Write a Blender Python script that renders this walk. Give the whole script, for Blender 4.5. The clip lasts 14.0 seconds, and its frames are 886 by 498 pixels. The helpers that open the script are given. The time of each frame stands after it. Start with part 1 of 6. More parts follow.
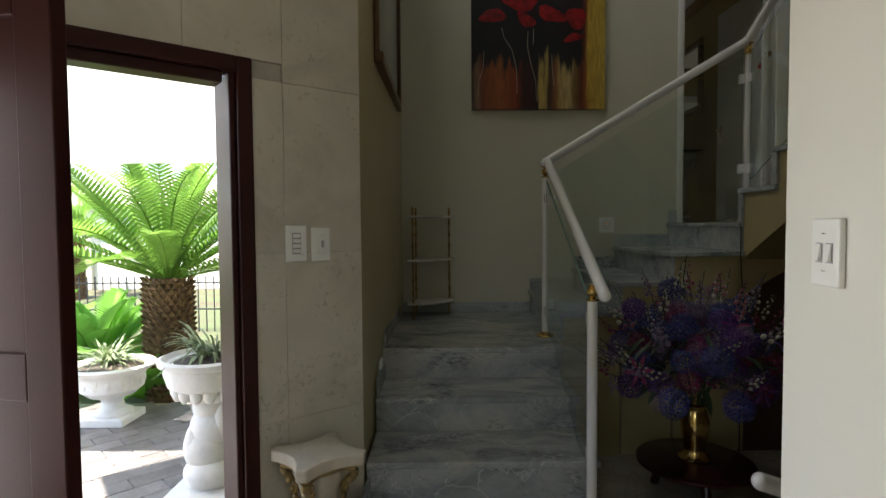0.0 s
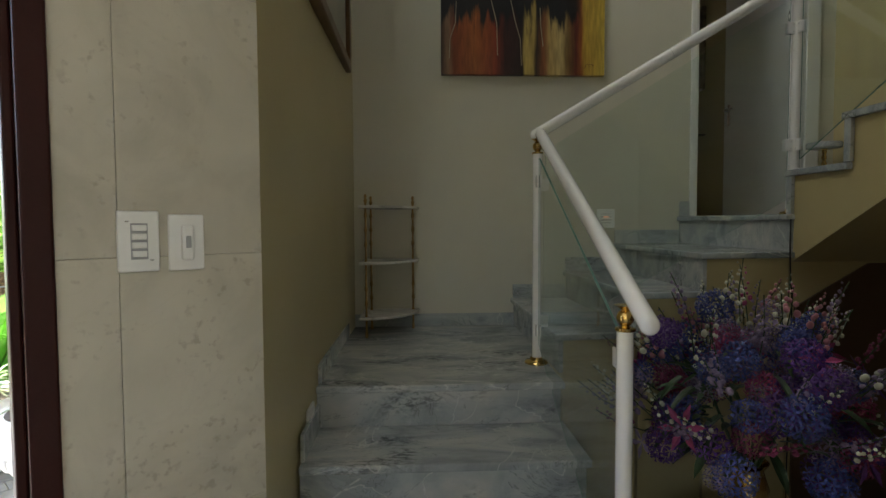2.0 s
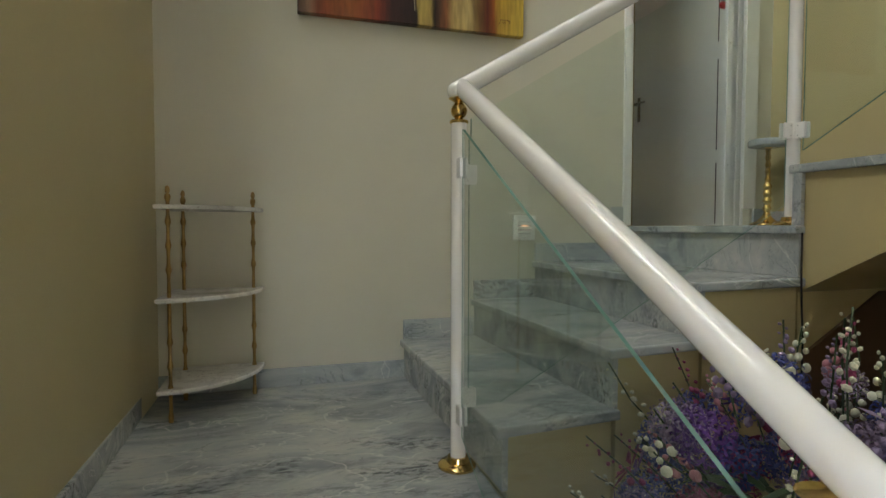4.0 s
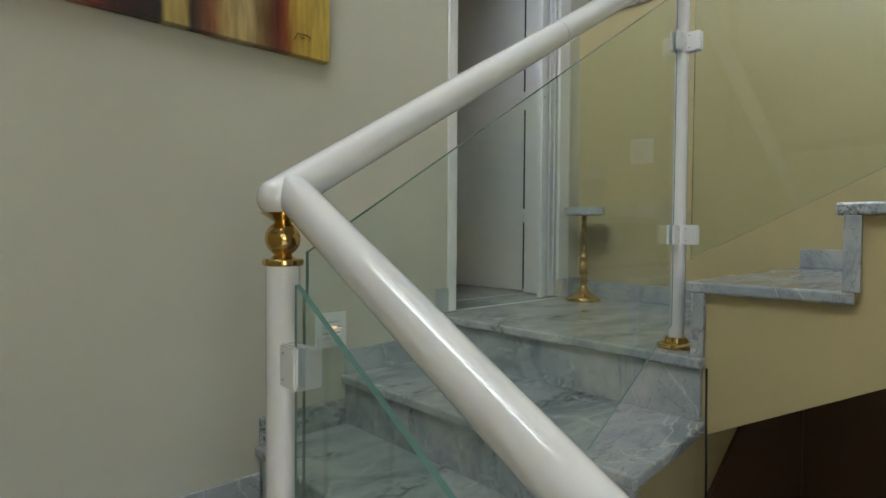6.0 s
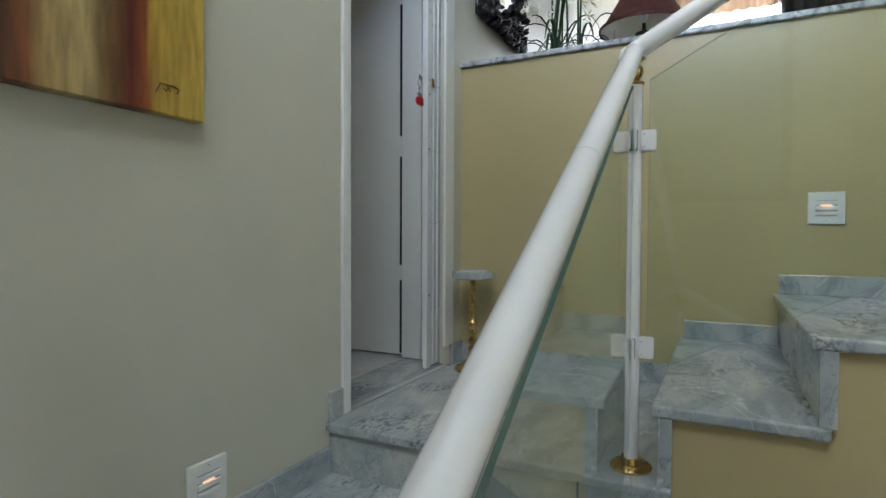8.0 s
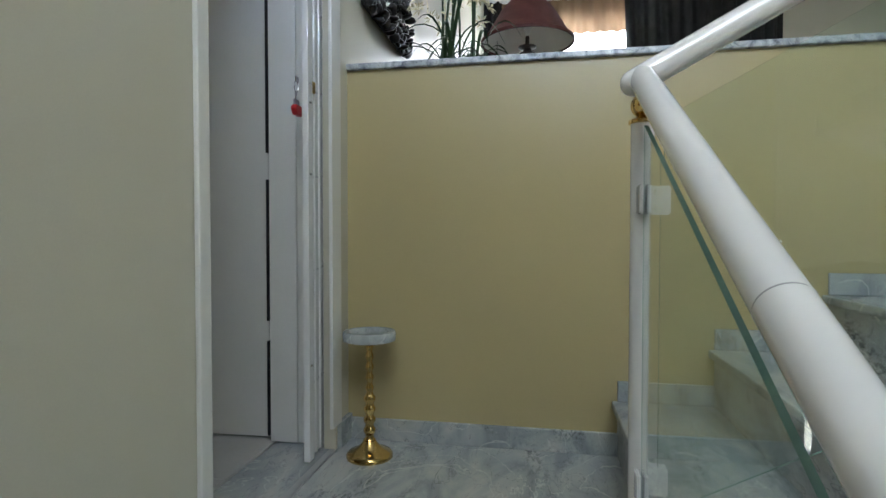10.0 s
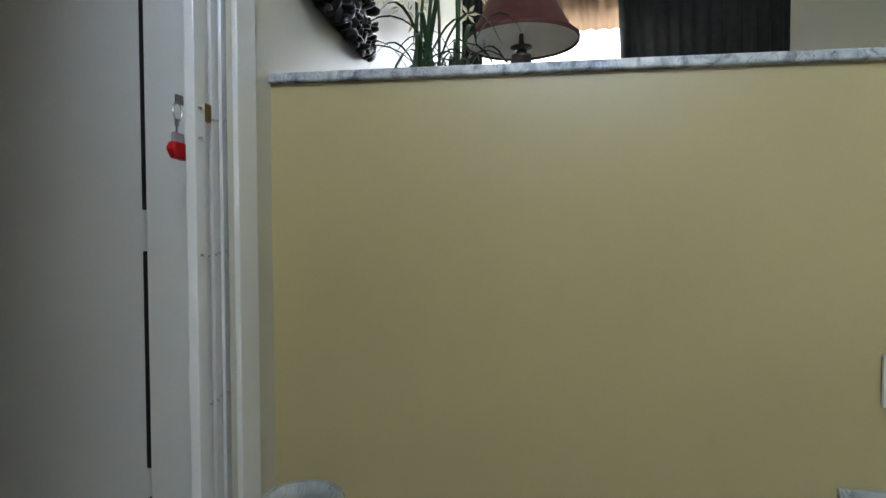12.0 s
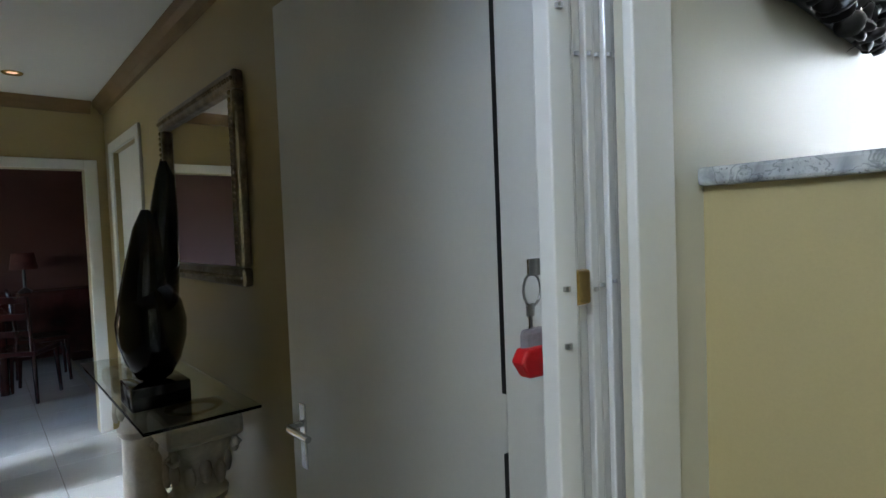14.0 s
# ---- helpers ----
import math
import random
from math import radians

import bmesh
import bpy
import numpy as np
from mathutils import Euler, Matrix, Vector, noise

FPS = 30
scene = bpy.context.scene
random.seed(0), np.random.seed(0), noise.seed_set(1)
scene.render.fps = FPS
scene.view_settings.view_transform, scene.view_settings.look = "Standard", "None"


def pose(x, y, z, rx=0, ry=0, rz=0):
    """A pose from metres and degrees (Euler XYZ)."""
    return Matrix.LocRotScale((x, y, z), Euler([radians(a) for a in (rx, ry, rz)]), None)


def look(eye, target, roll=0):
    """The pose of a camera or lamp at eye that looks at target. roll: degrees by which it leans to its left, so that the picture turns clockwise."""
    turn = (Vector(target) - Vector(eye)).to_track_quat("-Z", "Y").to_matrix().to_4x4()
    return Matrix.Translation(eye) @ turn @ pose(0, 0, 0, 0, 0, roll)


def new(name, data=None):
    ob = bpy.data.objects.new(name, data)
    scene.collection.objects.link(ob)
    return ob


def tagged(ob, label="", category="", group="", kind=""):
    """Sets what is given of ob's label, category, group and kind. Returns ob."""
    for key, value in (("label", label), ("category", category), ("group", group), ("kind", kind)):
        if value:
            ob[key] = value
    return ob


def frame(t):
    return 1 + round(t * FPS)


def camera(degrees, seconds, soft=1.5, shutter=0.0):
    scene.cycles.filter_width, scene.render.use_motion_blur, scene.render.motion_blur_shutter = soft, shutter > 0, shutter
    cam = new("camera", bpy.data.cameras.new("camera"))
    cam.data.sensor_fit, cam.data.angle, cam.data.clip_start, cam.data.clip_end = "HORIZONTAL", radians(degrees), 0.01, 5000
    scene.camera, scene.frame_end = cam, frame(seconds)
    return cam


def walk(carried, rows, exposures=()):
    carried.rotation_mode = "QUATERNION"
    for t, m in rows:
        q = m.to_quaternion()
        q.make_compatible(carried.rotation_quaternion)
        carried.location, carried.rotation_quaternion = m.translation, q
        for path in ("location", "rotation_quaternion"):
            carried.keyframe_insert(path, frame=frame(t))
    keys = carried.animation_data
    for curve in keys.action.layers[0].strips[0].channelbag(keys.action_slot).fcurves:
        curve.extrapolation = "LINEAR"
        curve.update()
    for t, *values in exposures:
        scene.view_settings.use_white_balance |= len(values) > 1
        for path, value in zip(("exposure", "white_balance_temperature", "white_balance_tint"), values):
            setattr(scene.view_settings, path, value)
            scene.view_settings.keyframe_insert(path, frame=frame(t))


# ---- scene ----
cam = camera(78.3, 14.0)
METRES, EYE, TILT, LEAN, TURN = 5.6, 1.39, 0.0, 0.0, 0.0
ROWS = [
    (0.0, 0.0, 0.0, 0.0, -0.02, -2.42, 0.42),
    (0.5, 0.0093, 0.0351, 0.0002, -0.07, -2.41, 0.45),
    (1.0, 0.0099, 0.0717, -0.0021, -0.13, -2.4, 0.46),
    (1.5, 0.0088, 0.1084, -0.005, -0.77, -2.39, 0.39),
    (2.0, 0.0111, 0.1509, -0.0047, -2.95, -2.71, 0.27),
    (4.5, 0.0332, 0.3839, 0.0037, -22.37, -1.97, -0.29),
    (5.0, 0.0441, 0.4224, 0.0251, -29.1, -1.92, -0.52),
    (5.5, 0.0504, 0.4526, 0.0411, -37.52, -1.79, -0.51),
    (6.0, 0.0527, 0.4821, 0.0601, -43.17, -1.57, -0.44),
    (6.5, 0.0502, 0.5103, 0.0799, -47.54, -1.65, -0.44),
    (7.0, 0.0459, 0.5276, 0.1001, -54.38, -1.62, -0.44),
    (7.5, 0.0521, 0.5446, 0.1081, -58.98, -1.48, -0.2),
    (8.0, 0.0624, 0.568, 0.1138, -62.99, -1.43, -0.25),
    (8.5, 0.075, 0.5875, 0.1264, -69.03, -1.4, -0.33),
    (9.0, 0.0913, 0.606, 0.1361, -73.02, -1.37, -0.23),
    (11.5, 0.2288, 0.6649, 0.1750, -85.0, -1.55, 0.07),
    (12.0, 0.2644, 0.6632, 0.1941, -82.31, -1.78, 0.12),
    (12.5, 0.3035, 0.6677, 0.2121, -75.11, -1.82, 0.39),
    (13.0, 0.3328, 0.6818, 0.2306, -63.5, -1.68, 0.95),
    (13.5, 0.3528, 0.701, 0.2388, -50.08, -1.65, 1.65),
    (14.0, 0.3711, 0.7172, 0.2553, -40.75, -2.25, 2.2),
]
walk(cam, [(t, pose(0, 0, EYE, TILT, LEAN, TURN) @ pose(METRES * x, METRES * y, METRES * z, 90 + pitch, roll, yaw)) for t, x, y, z, yaw, pitch, roll in ROWS],
     exposures=[(0.0, 2.2, 6550, 11), (0.5, 1.45, 6450, 14), (1.5, 1.6, 6450, 14), (1.8, 2.3, 6500, 10), (2.0, 2.95, 6450, 10), (2.3, 3.5, 6450, 11), (3.0, 4.0, 6450, 11), (4.3, 4.05, 6400, 11),
                (5.0, 4.2, 6300, 11), (6.0, 4.05, 5900, 10), (7.5, 3.95, 5550, 10), (9.0, 3.85, 5600, 9), (12.5, 3.8, 5650, 9), (13.0, 3.7, 5650, 9), (14.0, 3.85, 5600, 8)])

# ---- light ----
world = bpy.data.worlds.new("sky")
scene.world = world
world.use_nodes = True
wt = world.node_tree
sky = wt.nodes.new("ShaderNodeTexSky")
sky.sky_type, sky.sun_disc = "NISHITA", False
sky.sun_elevation, sky.sun_rotation = radians(58), radians(250)
wt.links.new(sky.outputs[0], wt.nodes["Background"].inputs[0])
wt.nodes["Background"].inputs[1].default_value = 0.15


def lamp(name, kind, m, energy, colour=(1, 1, 1), **more):
    data = bpy.data.lights.new(name, kind)
    data.energy, data.color = energy, colour
    if kind == "AREA":
        data.shape = "RECTANGLE"
        data.size, data.size_y = more["size"]
    if kind == "SUN":
        data.angle = radians(0.5)
    if kind in ("POINT", "SPOT"):
        data.shadow_soft_size = more.get("soft", 0.03)
    ob = new(name, data)
    ob.matrix_world = m
    return ob


lamp("sun", "SUN", look((-6, 1, 9), (-2.4, 4.2, 0)), 5.0, (1.0, 0.95, 0.86))
# daylight area lamps; some stand in openings added out of view
# added fill from behind the start of the walk, in an unseen opening
lamp("foyer_fill_light", "AREA", look((-1.78, -3.95, 1.9), (-1.5, 0, 1.7)), 1.0, (0.95, 0.98, 1.0), size=(0.85, 1.5))
# added fill beside the front door, out of view, to brighten the off-white wall
lamp("entrance_fill_light", "AREA", look((-1.80, 1.155, 1.1), (-1.18, 0.37, 1.1)), 7.0, (0.99, 0.99, 1.0), size=(0.52, 1.6))
lamp("stairwell_window_light", "AREA", look((-0.27, 3.1, 4.55), (2.4, 3.1, 4.35)), 3.0, (0.97, 0.99, 1.0), size=(1.6, 1.1)).data.spread = radians(165)
lamp("upper_window_light", "AREA", look((7.85, 3.3, 3.95), (3, 3.3, 3.7)), 1.0, (1.0, 0.99, 0.96), size=(1.9, 2.0))
# added lamp in an unseen wall opening, aimed to make the bright floor patch
hall_light = lamp("hall_fill_light", "AREA", look((0.81, 8.0, 2.5), (2.2, 7.9, 1.4)), 0.88, (0.92, 0.95, 1.0), size=(0.45, 0.4))
# weak fill added so the dining room isn't black; its opening is unseen
lamp("dining_fill_light", "AREA", look((-0.38, 10.4, 2.7), (2.0, 10.6, 1.8)), 0.06, (1.0, 0.9, 0.85), size=(1.0, 1.0))
hall_light.data.spread = radians(70)

# ---- materials ----


def material(name, base=(0.5, 0.5, 0.5), rough=0.5, metal=0.0, spec=0.5, noise_scale=8.0, amount=0.15, fine=90.0, bump=0.05, second=None, coat=0.0, bump_scale=None, random_amount=0.0):
    """A surface with variation at two scales and a fine relief."""
    m = bpy.data.materials.new(name)
    m.use_nodes = True
    nt = m.node_tree
    n, l = nt.nodes, nt.links
    b = n["Principled BSDF"]
    b.inputs["Metallic"].default_value = metal
    b.inputs["Specular IOR Level"].default_value = spec
    b.inputs["Coat Weight"].default_value = coat
    geo = n.new("ShaderNodeNewGeometry")
    big = n.new("ShaderNodeTexNoise")
    big.inputs["Scale"].default_value, big.inputs["Detail"].default_value = noise_scale, 5
    small = n.new("ShaderNodeTexNoise")
    small.inputs["Scale"].default_value, small.inputs["Detail"].default_value = fine, 3
    l.new(geo.outputs["Position"], big.inputs["Vector"])
    l.new(geo.outputs["Position"], small.inputs["Vector"])
    mix = n.new("ShaderNodeMix")
    mix.data_type = "RGBA"
    other = second if second else tuple(c * (1 - amount) for c in base)
    mix.inputs["A"].default_value, mix.inputs["B"].default_value = (*base, 1), (*other, 1)
    ramp = n.new("ShaderNodeMapRange")
    ramp.inputs["From Min"].default_value, ramp.inputs["From Max"].default_value = 0.35, 0.68
    l.new(big.outputs["Fac"], ramp.inputs["Value"])
    l.new(ramp.outputs["Result"], mix.inputs["Factor"])
    colour = mix.outputs["Result"]
    mul = n.new("ShaderNodeMix")
    mul.data_type, mul.blend_type = "RGBA", "MULTIPLY"
    mul.inputs["Factor"].default_value = 1.0
    fr = n.new("ShaderNodeMapRange")
    fr.inputs["From Min"].default_value, fr.inputs["From Max"].default_value = 0.3, 0.7
    fr.inputs["To Min"].default_value, fr.inputs["To Max"].default_value = 1 - amount * 0.5, 1.0
    l.new(small.outputs["Fac"], fr.inputs["Value"])
    l.new(colour, mul.inputs["A"])
    l.new(fr.outputs["Result"], mul.inputs["B"])
    colour = mul.outputs["Result"]
    if random_amount:
        info = n.new("ShaderNodeObjectInfo")
        rr = n.new("ShaderNodeMapRange")
        rr.inputs["To Min"].default_value, rr.inputs["To Max"].default_value = 1 - random_amount, 1.0
        l.new(info.outputs["Random"], rr.inputs["Value"])
        m2 = n.new("ShaderNodeMix")
        m2.data_type, m2.blend_type = "RGBA", "MULTIPLY"
        m2.inputs["Factor"].default_value = 1.0
        l.new(colour, m2.inputs["A"])
        l.new(rr.outputs["Result"], m2.inputs["B"])
        colour = m2.outputs["Result"]
    l.new(colour, b.inputs["Base Color"])
    rmap = n.new("ShaderNodeMapRange")
    rmap.inputs["To Min"].default_value, rmap.inputs["To Max"].default_value = max(0.02, rough * 0.85), min(1, rough * 1.15)
    l.new(big.outputs["Fac"], rmap.inputs["Value"])
    l.new(rmap.outputs["Result"], b.inputs["Roughness"])
    if bump:
        bp = n.new("ShaderNodeBump")
        bp.inputs["Strength"].default_value, bp.inputs["Distance"].default_value = bump, 0.01
        if bump_scale:
            relief = n.new("ShaderNodeTexNoise")
            relief.inputs["Scale"].default_value = bump_scale
            l.new(geo.outputs["Position"], relief.inputs["Vector"])
            l.new(relief.outputs["Fac"], bp.inputs["Height"])
        else:
            l.new(small.outputs["Fac"], bp.inputs["Height"])
        l.new(bp.outputs["Normal"], b.inputs["Normal"])
    return m


def stone(name, light, mid, dark, scale=3.0, rough=0.16, vein=(0.05, 0.06, 0.06), vein_amount=0.7, stretch=(1, 1, 1), random_amount=0.0, fleck_amount=0.8):
    """Polished marble: clouds of two tones, long veins and small dark flecks."""
    m = bpy.data.materials.new(name)
    m.use_nodes = True
    n, l = m.node_tree.nodes, m.node_tree.links
    b = n["Principled BSDF"]
    geo = n.new("ShaderNodeNewGeometry")
    mapping = n.new("ShaderNodeMapping")
    mapping.inputs["Scale"].default_value = stretch
    mapping.inputs["Rotation"].default_value = (0.3, 0.25, 0.6)
    l.new(geo.outputs["Position"], mapping.inputs["Vector"])
    vec = mapping.outputs["Vector"]
    cloud = n.new("ShaderNodeTexNoise")
    cloud.inputs["Scale"].default_value, cloud.inputs["Detail"].default_value, cloud.inputs["Distortion"].default_value = scale, 9, 1.2
    l.new(vec, cloud.inputs["Vector"])
    ramp = n.new("ShaderNodeValToRGB")
    e = ramp.color_ramp.elements
    e[0].position, e[0].color = 0.32, (*dark, 1)
    e[1].position, e[1].color = 0.70, (*light, 1)
    e.new(0.5).color = (*mid, 1)
    l.new(cloud.outputs["Fac"], ramp.inputs["Fac"])
    warp = n.new("ShaderNodeTexNoise")
    warp.inputs["Scale"].default_value, warp.inputs["Detail"].default_value, warp.inputs["Distortion"].default_value = scale * 0.8, 7, 2.2
    l.new(vec, warp.inputs["Vector"])
    sub = n.new("ShaderNodeMath")
    sub.operation = "SUBTRACT"
    sub.inputs[1].default_value = 0.5
    l.new(warp.outputs["Fac"], sub.inputs[0])
    ab = n.new("ShaderNodeMath")
    ab.operation = "ABSOLUTE"
    l.new(sub.outputs[0], ab.inputs[0])
    line = n.new("ShaderNodeMapRange")
    line.inputs["From Min"].default_value, line.inputs["From Max"].default_value = 0.0, 0.02
    line.inputs["To Min"].default_value, line.inputs["To Max"].default_value = vein_amount, 0.0
    l.new(ab.outputs[0], line.inputs["Value"])
    fleck = n.new("ShaderNodeTexNoise")
    fleck.inputs["Scale"].default_value, fleck.inputs["Detail"].default_value = scale * 14, 6
    l.new(vec, fleck.inputs["Vector"])
    fl = n.new("ShaderNodeMapRange")
    fl.inputs["From Min"].default_value, fl.inputs["From Max"].default_value = 0.56, 0.68
    l.new(fleck.outputs["Fac"], fl.inputs["Value"])
    patch = n.new("ShaderNodeMapRange")
    patch.inputs["From Min"].default_value, patch.inputs["From Max"].default_value = 0.47, 0.60
    patch.inputs["To Max"].default_value = fleck_amount
    l.new(warp.outputs["Fac"], patch.inputs["Value"])
    fm = n.new("ShaderNodeMath")
    fm.operation = "MULTIPLY"
    l.new(fl.outputs[0], fm.inputs[0])
    l.new(patch.outputs[0], fm.inputs[1])
    mx = n.new("ShaderNodeMath")
    mx.operation = "MAXIMUM"
    l.new(fm.outputs[0], mx.inputs[0])
    l.new(line.outputs[0], mx.inputs[1])
    mix = n.new("ShaderNodeMix")
    mix.data_type = "RGBA"
    mix.inputs["B"].default_value = (*vein, 1)
    l.new(ramp.outputs["Color"], mix.inputs["A"])
    l.new(mx.outputs[0], mix.inputs["Factor"])
    colour = mix.outputs["Result"]
    if random_amount:
        info = n.new("ShaderNodeObjectInfo")
        rr = n.new("ShaderNodeMapRange")
        rr.inputs["To Min"].default_value, rr.inputs["To Max"].default_value = 1 - random_amount, 1.0
        l.new(info.outputs["Random"], rr.inputs["Value"])
        m2 = n.new("ShaderNodeMix")
        m2.data_type, m2.blend_type = "RGBA", "MULTIPLY"
        m2.inputs["Factor"].default_value = 1.0
        l.new(colour, m2.inputs["A"])
        l.new(rr.outputs["Result"], m2.inputs["B"])
        colour = m2.outputs["Result"]
    l.new(colour, b.inputs["Base Color"])
    rm = n.new("ShaderNodeMapRange")
    rm.inputs["To Min"].default_value, rm.inputs["To Max"].default_value = rough * 0.7, rough * 1.6
    l.new(cloud.outputs["Fac"], rm.inputs["Value"])
    l.new(rm.outputs["Result"], b.inputs["Roughness"])
    bp = n.new("ShaderNodeBump")
    bp.inputs["Strength"].default_value, bp.inputs["Distance"].default_value = 0.06, 0.004
    l.new(fleck.outputs["Fac"], bp.inputs["Height"])
    l.new(bp.outputs["Normal"], b.inputs["Normal"])
    return m


def marble(name, light, mid, dark, speck, scale=2.6, rough=0.13, pale=(0.66, 0.67, 0.64)):
    """Polished streaked marble: soft clouds, torn dark grains in bands, hair cracks and pale veins; every slab is cut from another spot."""
    m = bpy.data.materials.new(name)
    m.use_nodes = True
    n, l = m.node_tree.nodes, m.node_tree.links
    b = n["Principled BSDF"]
    geo, info = n.new("ShaderNodeNewGeometry"), n.new("ShaderNodeObjectInfo")
    spot = n.new("ShaderNodeVectorMath")
    spot.operation = "MULTIPLY_ADD"
    spot.inputs[1].default_value = (7.3, 5.1, 9.7)
    l.new(info.outputs["Random"], spot.inputs[0])
    l.new(geo.outputs["Position"], spot.inputs[2])

    def noise(size, stretch, turn, detail=10, rough_by=0.62, twist=0.6):
        mp = n.new("ShaderNodeMapping")
        mp.inputs["Scale"].default_value, mp.inputs["Rotation"].default_value = stretch, turn
        l.new(spot.outputs[0], mp.inputs["Vector"])
        t = n.new("ShaderNodeTexNoise")
        t.inputs["Scale"].default_value, t.inputs["Detail"].default_value = size, detail
        t.inputs["Roughness"].default_value, t.inputs["Distortion"].default_value = rough_by, twist
        l.new(mp.outputs[0], t.inputs["Vector"])
        return t.outputs["Fac"]

    def ranged(src, a, c, lo=0.0, hi=1.0):
        t = n.new("ShaderNodeMapRange")
        for key, value in (("From Min", a), ("From Max", c), ("To Min", lo), ("To Max", hi)):
            t.inputs[key].default_value = value
        l.new(src, t.inputs["Value"])
        return t.outputs["Result"]

    def times(a, c):
        t = n.new("ShaderNodeMath")
        t.operation = "MULTIPLY"
        l.new(a, t.inputs[0])
        l.new(c, t.inputs[1])
        return t.outputs[0]

    def line(src, width, strength):
        t = n.new("ShaderNodeMath")
        t.operation = "SUBTRACT"
        t.inputs[1].default_value = 0.5
        l.new(src, t.inputs[0])
        u = n.new("ShaderNodeMath")
        u.operation = "ABSOLUTE"
        l.new(t.outputs[0], u.inputs[0])
        return ranged(u.outputs[0], 0.0, width, strength, 0.0)

    def over(under, colour, amount):
        t = n.new("ShaderNodeMix")
        t.data_type = "RGBA"
        t.inputs["B"].default_value = (*colour, 1)
        l.new(under, t.inputs["A"])
        l.new(amount, t.inputs["Factor"])
        return t.outputs["Result"]

    slant = (0.5, 0.35, 0.75)
    cloud = noise(scale, (1.0, 2.2, 1.6), slant, 9, 0.58, 1.0)
    ramp = n.new("ShaderNodeValToRGB")
    e = ramp.color_ramp.elements
    e[0].position, e[0].color = 0.36, (*dark, 1)
    e[1].position, e[1].color = 0.66, (*light, 1)
    e.new(0.5).color = (*mid, 1)
    l.new(cloud, ramp.inputs["Fac"])
    colour = ramp.outputs["Color"]
    bands = noise(scale * 0.6, (1.0, 2.6, 2.0), slant, 5, 0.5, 1.4)
    grain = noise(scale * 11, (1.0, 2.4, 2.0), slant, 8, 0.72, 0.3)
    colour = over(colour, pale, times(ranged(grain, 0.54, 0.70, 0.0, 0.38), ranged(bands, 0.42, 0.56)))
    colour = over(colour, speck, times(ranged(grain, 0.51, 0.43, 0.0, 0.75), ranged(bands, 0.54, 0.66)))
    colour = over(colour, speck, line(noise(scale * 0.9, (1.0, 2.8, 1.6), slant, 8, 0.6, 1.8), 0.006, 0.55))
    colour = over(colour, pale, line(noise(scale * 0.55, (1.2, 2.0, 1.4), (0.2, 0.9, 0.3), 5, 0.5, 1.2), 0.006, 0.7))
    l.new(colour, b.inputs["Base Color"])
    l.new(ranged(grain, 0.3, 0.7, rough * 0.8, rough * 1.7), b.inputs["Roughness"])
    bp = n.new("ShaderNodeBump")
    bp.inputs["Strength"].default_value, bp.inputs["Distance"].default_value = 0.07, 0.003
    l.new(grain, bp.inputs["Height"])
    l.new(bp.outputs["Normal"], b.inputs["Normal"])
    return m


def glass(name, tint=(0.9, 0.97, 0.94)):
    m = bpy.data.materials.new(name)
    m.use_nodes = True
    b = m.node_tree.nodes["Principled BSDF"]
    b.inputs["Base Color"].default_value = (*tint, 1)
    b.inputs["Transmission Weight"].default_value = 1.0
    b.inputs["Roughness"].default_value = 0.0
    b.inputs["IOR"].default_value = 1.45
    return m


def plain_glow(name, colour, strength):
    m = bpy.data.materials.new(name)
    m.use_nodes = True
    b = m.node_tree.nodes["Principled BSDF"]
    b.inputs["Base Color"].default_value = (*colour, 1)
    b.inputs["Emission Color"].default_value = (*colour, 1)
    b.inputs["Emission Strength"].default_value = strength
    return m


CREAM = material("cream wall paint", (0.61, 0.58, 0.465), 0.42, noise_scale=1.6, amount=0.06, fine=220, bump=0.03)
OCHRE = material("ochre wall paint", (0.49, 0.41, 0.207), 0.34, noise_scale=1.3, amount=0.07, fine=220, bump=0.03)
RECESS = material("dark brown recess surface", (0.10, 0.055, 0.025), 0.45, noise_scale=1.4, amount=0.15, fine=200, bump=0.03)
WHITE_WALL = material("off-white wall paint", (0.74, 0.72, 0.64), 0.5, noise_scale=1.5, amount=0.05, fine=220, bump=0.03)
CEILING = material("ceiling paint", (0.78, 0.77, 0.74), 0.7, noise_scale=1.5, amount=0.04, fine=200, bump=0.02)
MARBLE = marble("grey-blue marble", (0.52, 0.52, 0.49), (0.41, 0.435, 0.435), (0.28, 0.31, 0.32), (0.07, 0.08, 0.085))
FOYER_FLOOR = stone("grey-beige polished marble", (0.42, 0.38, 0.31), (0.34, 0.31, 0.26), (0.24, 0.22, 0.19), 2.0, 0.14, vein=(0.15, 0.13, 0.11), vein_amount=0.3)
TILE_STONE = stone("beige marble tile", (0.60, 0.555, 0.45), (0.555, 0.512, 0.41), (0.46, 0.425, 0.335), 3.2, 0.38, vein=(0.34, 0.29, 0.22), vein_amount=0.06, random_amount=0.08, fleck_amount=0.6)
GROUT = material("grey grout", (0.46, 0.42, 0.35), 0.9, amount=0.2)
WHITE_METAL = material("white powder-coated metal", (0.86, 0.85, 0.83), 0.2, noise_scale=3, amount=0.02, fine=60, bump=0.0, coat=1.0)
BRASS = material("polished brass", (0.80, 0.56, 0.20), 0.14, metal=1.0, noise_scale=14, amount=0.25, fine=120, bump=0.02)
AGED_BRASS = material("aged brass", (0.42, 0.27, 0.10), 0.34, metal=1.0, noise_scale=20, amount=0.4, fine=120, bump=0.03)
STEEL = material("chromed steel", (0.6, 0.6, 0.6), 0.2, metal=1.0, noise_scale=20, amount=0.1, bump=0.0)
GLASS = glass("clear green-edged glass")
